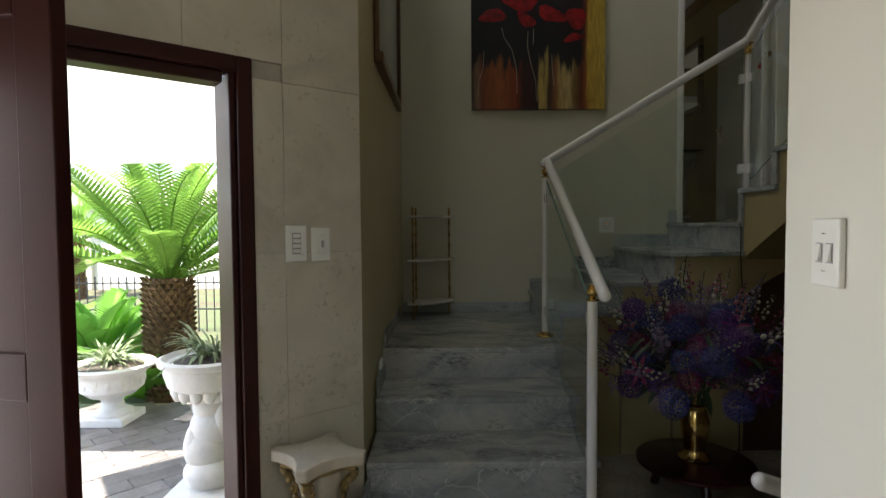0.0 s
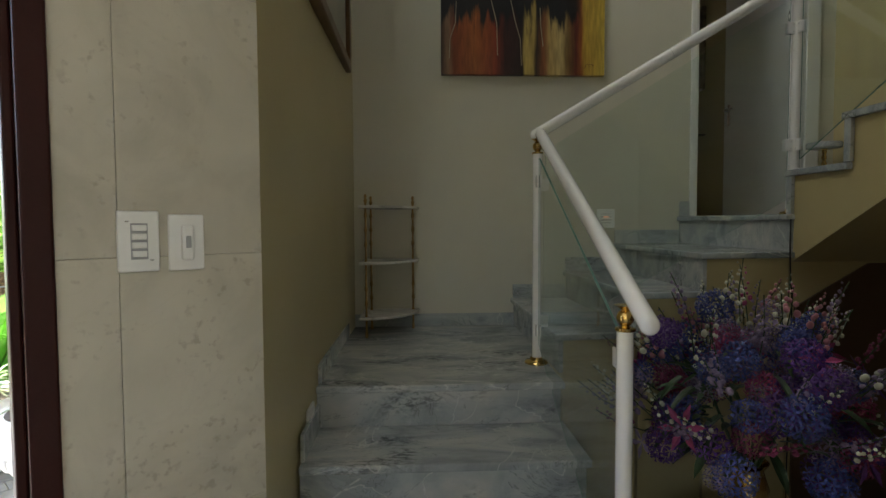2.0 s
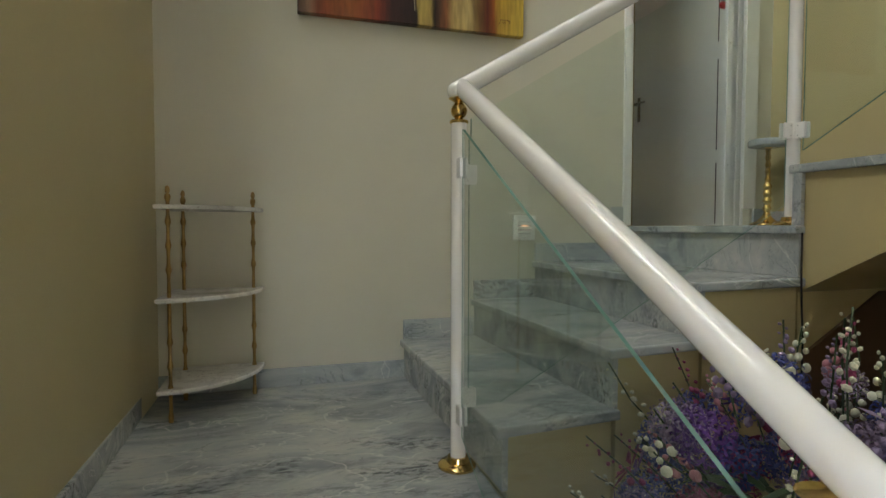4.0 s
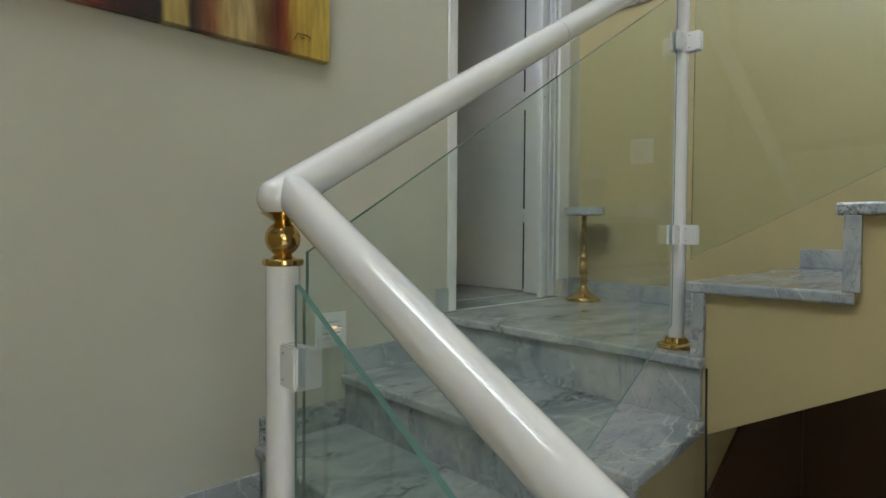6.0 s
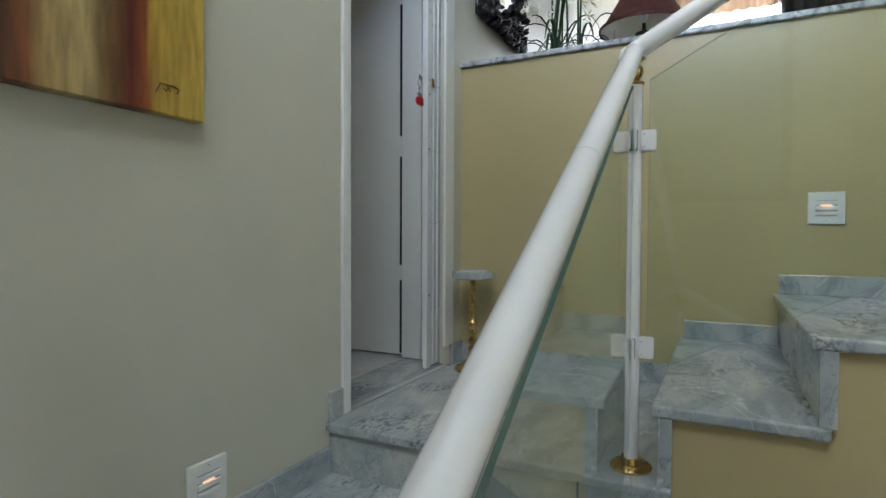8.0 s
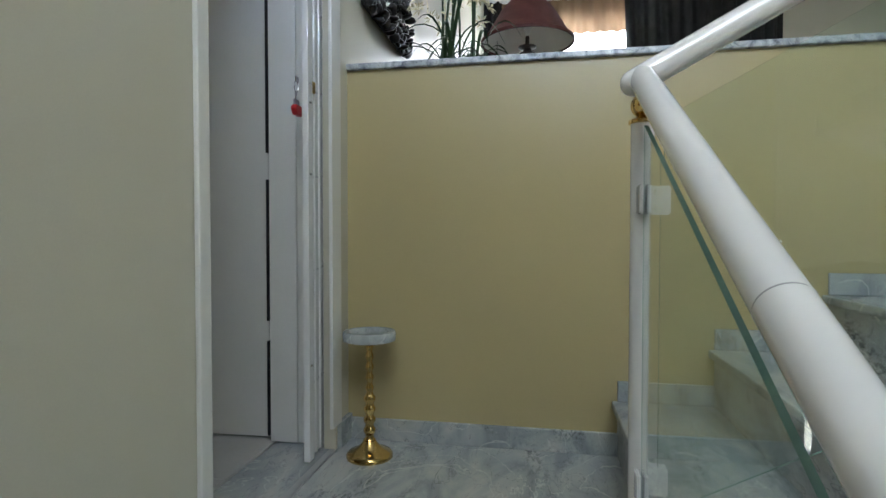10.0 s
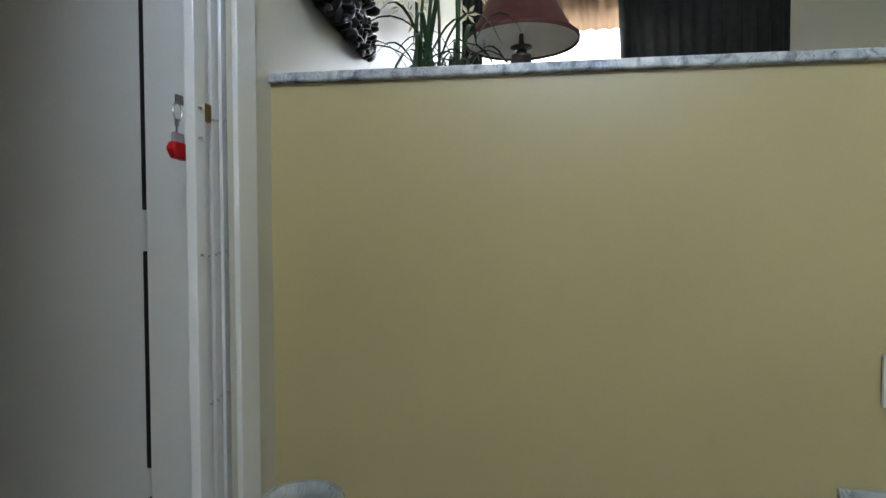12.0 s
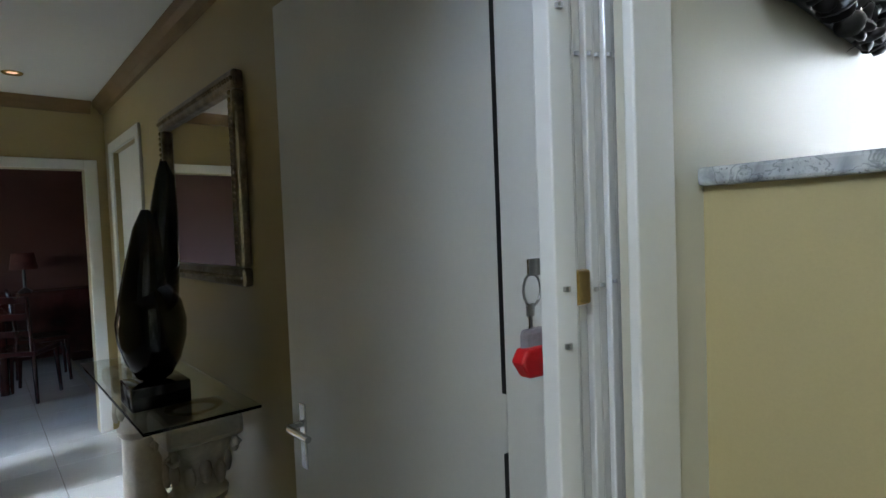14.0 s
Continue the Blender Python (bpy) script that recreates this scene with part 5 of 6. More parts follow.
cream_flower = star_flower(PETAL_CREAM, 0.05)
for k in range(60):
    ob = new("flower", cream_flower)
    a, r = rnd.uniform(0, 6.28), rnd.uniform(0.06, 0.27)
    ob.matrix_world = pose(OX + r * math.cos(a), OY + r * math.sin(a), rnd.uniform(3.30, 3.66), rnd.uniform(40, 110), rnd.uniform(-30, 30), rnd.uniform(0, 360))
    ob.parent, ob.matrix_parent_inverse = orchid, orchid.matrix_world.inverted()

# curtained window


def drape(y0, y1, z0, z1, x, folds, depth, rows=3, taper=0.0):
    """Hanging cloth with soft folds."""
    bm = bmesh.new()
    n = folds * 8
    grid = []
    for r in range(rows + 1):
        f = r / rows
        z = z0 + (z1 - z0) * f
        row = []
        for k in range(n + 1):
            u = k / n
            y = y0 + (y1 - y0) * u + taper * (1 - f) * u
            row.append(bm.verts.new((x + depth * math.sin(u * folds * 2 * math.pi + 0.8 * math.sin(u * 9)) * (0.7 + 0.3 * math.sin(7 * u)), y, z)))
        grid.append(row)
    for a, b in zip(grid, grid[1:]):
        for k in range(n):
            bm.faces.new((a[k], a[k + 1], b[k + 1], b[k]))
    return bm


win = tagged(new("window_1"), "tall window of the upper room behind white voile", "window", kind="structure")
for y in (2.30, 2.96, 3.62, 4.25):
    part("window_bar", boxed((7.95, y - 0.02, 2.9), (8.0, y + 0.02, 4.95), 0.003), WHITE_METAL, win)
for z in (2.92, 3.6, 4.28, 4.93):
    part("window_bar", boxed((7.952, 2.30, z - 0.018), (7.998, 4.28, z + 0.018), 0.003), WHITE_METAL, win)
bm = boxed((9.3, 0.5, 1.5), (9.32, 6.0, 6.5))
solid("backdrop", bm, SKY_GLOW, "bright hazy sky outside the window", "sky", "structure")
vo = tagged(new("voile_curtain"), "thin white voile curtain across the window", "curtain")
v_ob = part("cloth", drape(2.45, 4.3, 2.6, 5.0, 7.84, 11, 0.02), VOILE, vo, smooth=180)
va = tagged(new("valance"), "gathered brown voile valance above the window", "valance")
part("cloth", drape(2.4, 4.32, 4.72, 5.15, 7.78, 14, 0.03), BROWN_VOILE, va, smooth=180)
cu = tagged(new("curtain"), "heavy black curtain drawn beside the window", "curtain")
part("cloth", drape(0.86, 2.62, 2.46, 5.15, 7.72, 12, 0.045, taper=-0.12), CURTAIN, cu, smooth=180)
cu2 = tagged(new("curtain"), "narrow black curtain drawn beside the window", "curtain")
part("cloth", drape(4.10, 4.33, 2.46, 5.15, 7.72, 3, 0.04), CURTAIN, cu2, smooth=180)

# ---- entrance: stone tiles, door frame ----
wall_e = bpy.data.objects["wall_entrance"]


def wall_tile(s0, s1, z0, z1, k):
    """One stone tile on the entrance wall between distances s0 and s1 from its corner."""
    g = 0.0006
    a, b = CORNER - ALONG * (s0 + g if s0 > 0 else -0.002), CORNER - ALONG * (s1 - g)
    o = -OUT * (0.012 + 0.0006 * ((k * 7) % 3))
    bm = bmesh.new()
    prism(bm, [(a.x, a.y), (b.x, b.y), (b.x + o.x, b.y + o.y), (a.x + o.x, a.y + o.y)], "z", z0 + g, z1 - g, 0.0012)
    part("wall_tile", bm, TILE_STONE, wall_e)


k = 0
for z0, z1 in ((0.0, 0.63), (0.63, 1.288), (1.288, 1.946), (1.946, 2.604), (2.604, 3.262), (3.262, 3.92), (3.92, 4.56), (4.56, HIGH)):
    cuts = [0.0, 0.335, 0.69, 1.045, 1.40, 1.755, 2.15, 2.44]
    for s0, s1 in zip(cuts, cuts[1:]):
        if z1 <= 1.95:
            if s0 >= DOOR_S0 - 0.02 and s1 <= 2.2:
                continue
            if s0 < DOOR_S0 < s1:
                s1 = DOOR_S0 - 0.045
        k += 1
        wall_tile(s0, s1, z0 if not (z0 < 2.0 < z1 and s1 > DOOR_S0 and s0 < DOOR_S1) else 2.015, z1, k)

door4 = tagged(new("door_4"), "dark-stained wooden front door frame with an added lamp opening", "doorway", kind="structure")


def frame_piece(s0, s1, z0, z1, front, back, bevel=0.006, name="frame_post", mat=None, parent=None):
    a, b = CORNER - ALONG * s0, CORNER - ALONG * s1
    f, r = -OUT * front, OUT * back
    bm = bmesh.new()
    prism(bm, [(a.x + f.x, a.y + f.y), (b.x + f.x, b.y + f.y), (b.x + r.x, b.y + r.y), (a.x + r.x, a.y + r.y)], "z", z0, z1, bevel)
    return part(name, bm, mat or DARK_WOOD, parent or door4)


frame_piece(DOOR_S0 - 0.045, DOOR_S0 + 0.012, 0.0, DOOR_TOP + 0.07, 0.026, 0.06)
frame_piece(DOOR_S0 + 0.012, DOOR_S0 + 0.035, 0.0, DOOR_TOP + 0.02, 0.004, 0.09)
frame_piece(DOOR_S0 + 0.012, DOOR_S0 + 0.03, 0.0, DOOR_TOP + 0.02, 0.001, 0.19, name="rebate")
frame_piece(DOOR_S0 + 0.012, DOOR_S1, DOOR_TOP + 0.012, DOOR_TOP + 0.07, 0.026, 0.06, name="frame_head")
frame_piece(DOOR_S0 + 0.055, DOOR_S1, DOOR_TOP - 0.03, DOOR_TOP + 0.012, 0.004, 0.09, name="frame_head")
frame_piece(1.445, 1.50, 0.0, DOOR_TOP + 0.02, 0.026, 0.06)
frame_piece(1.425, 1.445, 0.0, DOOR_TOP - 0.03, 0.001, 0.19, name="rebate")
# bars round the made-up opening that holds the fill lamp
for s0, s1, z0, z1 in ((1.545, 1.60, 0.22, DOOR_TOP + 0.02), (2.12, 2.175, 0.22, DOOR_TOP + 0.02), (1.60, 2.12, 0.22, 0.275), (1.60, 2.12, DOOR_TOP - 0.035, DOOR_TOP + 0.02)):
    frame_piece(s0, s1, z0, z1, 0.02, 0.06, name="lamp_opening_frame")
frame_piece(DOOR_S0 + 0.008, DOOR_S0 + 0.012, 0.62, 0.72, -0.028, 0.05, 0.0, "strike_plate", STEEL)

front = tagged(new("front_door"), "dark-stained wooden front door standing open into the foyer", "door")
hinge = CORNER - ALONG * 1.43 - OUT * 0.03
free = Vector((-0.93, 1.315))
swing = math.degrees(math.atan2(free.y - hinge.y, free.x - hinge.x))
WIDE = (free - hinge).length
front.matrix_world = pose(hinge.x, hinge.y, 0.008, 0, 0, swing)
for name, a, b in (("leaf_stile", (0.0, 0.0, 0.0), (0.11, 0.045, 2.02)), ("leaf_stile", (WIDE - 0.11, 0.0, 0.0), (WIDE, 0.045, 2.02)), ("leaf_rail", (0.11, 0.001, 0.0), (WIDE - 0.11, 0.044, 0.22)),
                   ("leaf_rail", (0.11, 0.001, 1.90), (WIDE - 0.11, 0.044, 2.02)), ("leaf_rail", (0.11, 0.001, 0.95), (WIDE - 0.11, 0.044, 1.07)), ("leaf_panel", (0.10, 0.012, 0.21), (WIDE - 0.10, 0.033, 1.91))):
    sub(name, boxed(a, b, 0.004), DARK_WOOD, front)
# pedestal
ped = thing("pedestal", "cream plaster pedestal with a concave square top and gilt scrolls", "pedestal", (-0.475, 2.02, 0.0))
PX, PYY = -0.475, 2.02


def concave(size, depth, cut, turn):
    pts = []
    for q in range(4):
        base = turn + q * math.pi / 2
        for f in (-1.0, -0.66, -0.33, 0.0, 0.33, 0.66, 1.0):
            half = size / 2 - cut
            out = size / 2 - depth * (1 - f * f)
            x, y = out, half * f
            pts.append((PX + x * math.cos(base) - y * math.sin(base), PYY + x * math.sin(base) + y * math.cos(base)))
    return pts


TURN_P = math.atan2(ALONG.y, ALONG.x)
bm = bmesh.new()
prism(bm, concave(0.285, 0.035, 0.03, TURN_P), "z", 0.505, 0.55, 0.006)
part("top", bm, PLASTER, ped, "cream concave-sided top")
bm = bmesh.new()
prism(bm, concave(0.235, 0.03, 0.03, TURN_P), "z", 0.487, 0.505)
part("neck", bm, GILT, ped)
part("shaft", lathe(bmesh.new(), [(0, 0), (0.13, 0), (0.13, 0.04), (0.10, 0.06), (0.075, 0.10), (0.062, 0.25), (0.065, 0.38), (0.085, 0.45), (0.10, 0.487), (0, 0.487)], (PX, PYY, 0), 24), PLASTER, ped, smooth=50)
for q in range(4):
    a = TURN_P + math.pi / 4 + q * math.pi / 2
    bm = bmesh.new()
    tube(bm, [(PX + (0.075 + 0.055 * f + 0.012 * math.sin(f * 9)) * math.cos(a), PYY + (0.075 + 0.055 * f + 0.012 * math.sin(f * 9)) * math.sin(a), 0.35 + 0.13 * f) for f in [k / 10 for k in range(11)]], 0.014, 8, taper=[0.008 + 0.012 * k / 10 for k in range(11)])
    for j in range(7):
        ball(bm, (PX + (0.09 + 0.006 * j) * math.cos(a + 0.12 * (-1) ** j), PYY + (0.09 + 0.006 * j) * math.sin(a + 0.12 * (-1) ** j), 0.37 + 0.016 * j), 0.012, 8)
    part("scroll", bm, GILT, ped, "gilt leaf scroll", smooth=60)

# ---- vase of flowers in the stairwell ----
VX, VY = 1.29, 2.76
stool = thing("round_table", "low round dark mahogany table under the vase", "table", (VX, VY, 0))
part("tabletop", lathe(bmesh.new(), [(0, 0.15), (0.27, 0.15), (0.285, 0.16), (0.285, 0.175), (0.27, 0.182), (0, 0.182)], (VX, VY, 0), 48), SHINY_MAHOGANY, stool, smooth=40)
for q in range(3):
    a = q * 2.094 + 0.4
    part("leg", tube(bmesh.new(), [(VX + 0.2 * math.cos(a), VY + 0.2 * math.sin(a), 0), (VX + 0.16 * math.cos(a), VY + 0.16 * math.sin(a), 0.15)], 0.022, 10), SHINY_MAHOGANY, stool)
vase = thing("vase", "tall polished brass vase holding the flowers", "vase", (VX, VY, 0.182))
part("body", lathe(bmesh.new(), [(0, 0), (0.075, 0), (0.08, 0.01), (0.055, 0.03), (0.05, 0.06), (0.065, 0.14), (0.07, 0.20), (0.055, 0.25), (0.05, 0.27), (0.068, 0.30), (0.064, 0.30), (0.045, 0.26), (0, 0.25)], (VX, VY, 0.182), 32), BRASS, vase, smooth=50)
bouquet = thing("flower_bouquet", "large mixed bouquet of purple, blue, pink and white silk flowers", "flowers", (VX, VY, 0.44))
rnd = random.Random(21)
PURPLE = material("purple petal", (0.16, 0.05, 0.32), 0.6, noise_scale=30, amount=0.4, random_amount=0.4)
BLUE = material("blue petal", (0.11, 0.14, 0.46), 0.6, noise_scale=30, amount=0.4, random_amount=0.4)
PINK = material("magenta petal", (0.42, 0.06, 0.18), 0.6, noise_scale=30, amount=0.4, random_amount=0.4)
LILAC = material("lilac petal", (0.36, 0.27, 0.42), 0.6, noise_scale=30, amount=0.3, random_amount=0.3)
PINK_BUD = material("pale pink bud", (0.55, 0.22, 0.26), 0.5, noise_scale=30, amount=0.25, random_amount=0.2)
WHITE_PETAL = material("pale green-white petal", (0.66, 0.66, 0.50), 0.6, noise_scale=30, amount=0.2, random_amount=0.2)


def cluster(mat, r, count, petal):
    """A round head of many small florets."""
    bm = bmesh.new()
    for k in range(count):
        f = (k + 0.5) / count
        th, ph = math.acos(1 - 1.6 * f), math.pi * (1 + 5 ** 0.5) * k
        d = Vector((math.sin(th) * math.cos(ph), math.sin(th) * math.sin(ph), math.cos(th)))
        c = d * r * (0.85 + 0.25 * rnd.random())
        s = d.orthogonal().normalized()
        t = d.cross(s)
        turn = rnd.random() * 3
        mid = bm.verts.new(c)
        for q in range(5):
            a = turn + q * 1.2566
            v = s * math.cos(a) + t * math.sin(a)
            v2 = s * math.cos(a + 0.5) + t * math.sin(a + 0.5)
            v3 = s * math.cos(a + 0.25) + t * math.sin(a + 0.25)
            bm.faces.new((mid, bm.verts.new(c + v * petal * 0.7 + d * petal * 0.3), bm.verts.new(c + v3 * petal + d * petal * 0.15), bm.verts.new(c + v2 * petal * 0.7 + d * petal * 0.3)))
    return mesh_of("flower_head", bm, mat)


def spike(mat, length, buds, size):
    """An upright stem of buds that grow smaller to its tip."""
    bm = bmesh.new()
    tube(bm, [(0, 0, 0), (0.01, 0, length * 0.5), (0.0, 0.01, length)], 0.0022, 5)
    for f in bm.faces:
        f.material_index = 1
    for k in range(buds):
        f = k / buds
        a = k * 2.4
        r = size * (1.15 - 0.8 * f) * rnd.uniform(0.6, 1.15)
        before = len(bm.faces)
        bmesh.ops.create_icosphere(bm, subdivisions=1, radius=r, matrix=Matrix.Translation(((r + 0.005) * math.cos(a), (r + 0.005) * math.sin(a), length * (0.3 + 0.7 * f))) @ Euler((rnd.random(), rnd.random(), 0)).to_matrix().to_4x4() @ Matrix.Diagonal((1, 1, 1.3, 1)))
    return mesh_of("flower_spike", bm, [mat, LEAF])


def bud_sprig(mat, length, count, size):
    """Round buds on short side stalks along a thin stem."""
    bm = bmesh.new()
    tube(bm, [(0, 0, -0.06), (0.006, 0, length * 0.5), (0.0, 0.008, length)], 0.0018, 5)
    for k in range(count):
        f = (k + 1) / count
        a = k * 2.2
        r = size * (1.2 - 0.75 * f) * rnd.uniform(0.75, 1.1)
        tip = Vector((0.024 * (1.1 - f) * math.cos(a), 0.024 * (1.1 - f) * math.sin(a), length * f + 0.008))
        tube(bm, [(0.004, 0.002, length * f * 0.94), tuple(tip)], 0.0012, 4)
        for face in bm.faces[:]:
            if face.material_index == 0 and not face.tag:
                face.material_index, face.tag = 1, True
        made = bmesh.ops.create_icosphere(bm, subdivisions=2, radius=r, matrix=Matrix.Translation(tip) @ Matrix.Diagonal((1, 1, 1.2, 1)))["verts"]
        for face in {g for v in made for g in v.link_faces}:
            face.material_index, face.tag, face.smooth = 0, True, True
    return mesh_of("bud_sprig", bm, [mat, LEAF])


heads = [cluster(BLUE, 0.06, 46, 0.026), cluster(PURPLE, 0.055, 40, 0.026), cluster(LILAC, 0.05, 36, 0.022), cluster(LILAC, 0.04, 30, 0.016), cluster(PINK, 0.05, 36, 0.024), cluster(BLUE, 0.045, 30, 0.024)]
lilies = [star_flower(PINK, 0.085), star_flower(PURPLE, 0.085), star_flower(LILAC, 0.06, 5)]
spikes = [spike(WHITE_PETAL, 0.22, 11, 0.008), spike(PINK, 0.22, 13, 0.009), spike(LILAC, 0.22, 15, 0.009), spike(LILAC, 0.24, 16, 0.011)]
CB = Vector((VX, VY, 0.59))


def bloom(data, name, d, r, turn_to=None):
    ob = new(name, data)
    p = CB + Vector((d.x * r, d.y * r, max(d.z, -0.1) * r))
    p.y = min(p.y, 3.13)
    p.x = max(p.x, 0.80)
    aim = (turn_to or d).to_track_quat("Z", "Y").to_matrix().to_4x4()
    ob.matrix_world = Matrix.Translation(p) @ aim @ pose(0, 0, 0, 0, 0, rnd.uniform(0, 360))
    ob.parent, ob.matrix_parent_inverse = bouquet, bouquet.matrix_world.inverted()


def direction():
    a, z = rnd.uniform(0, 2 * math.pi), rnd.uniform(-0.1, 1.0)
    s = math.sqrt(max(0, 1 - z * z))
    return Vector((s * math.cos(a), s * math.sin(a), z))


for k in range(90):
    d = direction()
    bloom(heads[k % len(heads)], "flower_head", d, rnd.uniform(0.22, 0.44) * (1.08 if d.z > 0.3 else 1.0))
for k in range(22):
    d = direction()
    bloom(lilies[k % 3], "lily", d, rnd.uniform(0.40, 0.47))
for k in range(46):
    d = direction()
    d.z = abs(d.z) + 0.1
    d.normalize()
    bloom(spikes[k % 4], "flower_spike", d, rnd.uniform(0.28, 0.46), (d + Vector((rnd.uniform(-0.3, 0.3), rnd.uniform(-0.3, 0.3), 0.45))).normalized())
sprigs = [bud_sprig(WHITE_PETAL, 0.13, 11, 0.010), bud_sprig(WHITE_PETAL, 0.16, 14, 0.008), bud_sprig(PINK_BUD, 0.13, 11, 0.010)]
for k in range(30):
    d = direction()
    d.z = abs(d.z) * 0.9 + 0.15
    d.normalize()
    bloom(sprigs[k % 3], "bud_sprig", d, rnd.uniform(0.36, 0.47), (d + Vector((rnd.uniform(-0.5, 0.5), rnd.uniform(-0.5, 0.5), 0.3))).normalized())
for k in range(110):
    d = direction()
    base = CB + d * rnd.uniform(0.14, 0.37)
    base.y = min(base.y, 3.0)
    bm = strap_leaf(base, math.atan2(d.y, d.x), rnd.uniform(0.08, 0.16), rnd.uniform(-0.05, 0.1), 0.05, rnd.uniform(0.012, 0.022), 5)
    part("leaf", bm, LEAF, bouquet)
for k in range(8):
    a = k * 0.785
    part("stalk", tube(bmesh.new(), [(VX + 0.02 * math.cos(a), VY + 0.02 * math.sin(a), 0.44), (VX + 0.14 * math.cos(a), VY + 0.14 * math.sin(a), 0.72)], 0.005, 6), LEAF, bouquet)

# white handrail that starts below the stairwell
hr = thing("lower_handrail", "white tubular handrail end with a rounded cap", "railing", (1.0, 1.9, 0))
bm = tube(bmesh.new(), [(1.02, 1.72, 0.56), (1.6, 1.72, 0.36)], 0.03, 20)
ball(bm, (1.02, 1.72, 0.56), 0.03, 20)
part("rail", bm, WHITE_METAL, hr, smooth=50)
part("post", tube(bmesh.new(), [(1.12, 1.72, 0.0), (1.12, 1.72, 0.52)], 0.022, 16), WHITE_METAL, hr, smooth=50)

# ---- garden ----
GZ = -0.13
solid("ground", boxed((-120, -120, GZ - 0.5), (120, 200, GZ - 0.06)), GARDEN, "garden soil and lawn beyond the patio", "ground", "structure")
patio = solid("pavement", boxed((-6.0, -1.5, GZ - 0.12), (-0.4, 4.7, GZ - 0.012)), GROUT, "grey slate patio in front of the door", "pavement", "structure")
slab = mesh_of("paving_slab", boxed((-0.147, -0.072, -0.014), (0.147, 0.072, 0.0), 0.003, 1), SLATE)
rnd = random.Random(3)
laid = 0
for i in range(-16, 17):
    for j in range(-22, 23):
        lx, ly = 0.30 * i + 0.15 * (j % 2), 0.15 * j
        wx, wy = -2.4 + (lx - ly) * 0.7071, 3.5 + (lx + ly) * 0.7071
        if (Vector((wx, wy)) - CORNER).dot(OUT) > 0.32 and 1.9 < wy < 4.58 and -4.6 < wx < -0.9 and laid < 300:
            laid += 1
            ob = new("paving_slab", slab)
            ob.location = (wx, wy, GZ + rnd.uniform(-0.002, 0.002))
            ob.rotation_euler = (0, 0, radians(45))
            ob.parent = patio


def frond(length, arch, leaflets=30, wide=0.17):
    """A feather frond along +x that arches over: a rib with two rows of narrow leaflets."""
    bm = bmesh.new()
    pts = []
    for k in range(13):
        f = k / 12
        pts.append(Vector((length * f * (1 - 0.12 * f), 0, length * (0.55 * f - arch * f * f))))
    tube(bm, pts, 0.012, 6, taper=[0.013 * (1 - 0.85 * k / 12) for k in range(13)])
    for k in range(leaflets):
        f = 0.12 + 0.87 * k / leaflets
        i = min(int(f * 12), 11)
        p = pts[i].lerp(pts[i + 1], f * 12 - i)
        t = (pts[i + 1] - pts[i]).normalized()
        up = Vector((-t.z, 0, t.x))
        l = wide * (math.sin(min(1.0, f * 1.5 + 0.15) * math.pi * 0.5) * (1 - 0.75 * max(0, f - 0.6) / 0.4))
        for sgn in (-1, 1):
            tip = p + t * l * 0.45 + Vector((0, sgn * l, 0)) + up * l * 0.28
            w = t * 0.015
            midp = p.lerp(tip, 0.5) + up * 0.008
            bm.faces.new((bm.verts.new(p - w), bm.verts.new(midp - w), bm.verts.new(tip), bm.verts.new(midp + w), bm.verts.new(p + w)))
    return bm


def cycad(name, label, x, y, trunk_h, trunk_r, count, length, mat, seed, z0=GZ - 0.06):
    rnd = random.Random(seed)
    c = thing(name, label, "cycad", (x, y, z0))
    if trunk_h > 0.1:
        bm = lathe(bmesh.new(), [(0, 0), (trunk_r * 1.05, 0), (trunk_r * 0.9, trunk_h * 0.5), (trunk_r * 0.95, trunk_h * 0.9), (trunk_r * 0.6, trunk_h), (0, trunk_h)], (x, y, z0), 24)
        part("trunk", bm, BARK, c, "scaly brown trunk")
        bm = bmesh.new()
        rows = int(trunk_h / 0.05)
        for i in range(rows):
            for j in range(22):
                a = 2 * math.pi * (j + 0.5 * (i % 2)) / 22
                z = z0 + 0.03 + i * 0.05
                p = Vector((x + trunk_r * 0.95 * math.cos(a), y + trunk_r * 0.95 * math.sin(a), z))
                o = Vector((math.cos(a), math.sin(a), 0))
                s = Vector((-o.y, o.x, 0)) * 0.028
                tip = p + o * 0.045 + Vector((0, 0, 0.055))
                vs = [bm.verts.new(p - s), bm.verts.new(p + s), bm.verts.new(p + Vector((0, 0, 0.05)) + o * 0.01), bm.verts.new(tip)]
                for q in ((0, 1, 3), (1, 2, 3), (2, 0, 3)):
                    bm.faces.new([vs[w] for w in q])
        part("bark", bm, BARK, c, kind="stuff")
    kinds = [mesh_of("frond", frond(length * (0.9 + 0.1 * v), 0.20 + 0.09 * v), mat) for v in range(4)]
    for k in range(count):
        ob = new("frond", kinds[k % 4])
        ring = k / count
        ob.matrix_world = pose(x, y, z0 + trunk_h - 0.02, 0, 0, k * 137.5 + rnd.uniform(-8, 8)) @ pose(0.04, 0, 0, rnd.uniform(-15, 15), 12 - 68 * ring + rnd.uniform(-6, 6), 0)
        ob.parent, ob.matrix_parent_inverse = c, c.matrix_world.inverted()
    return c


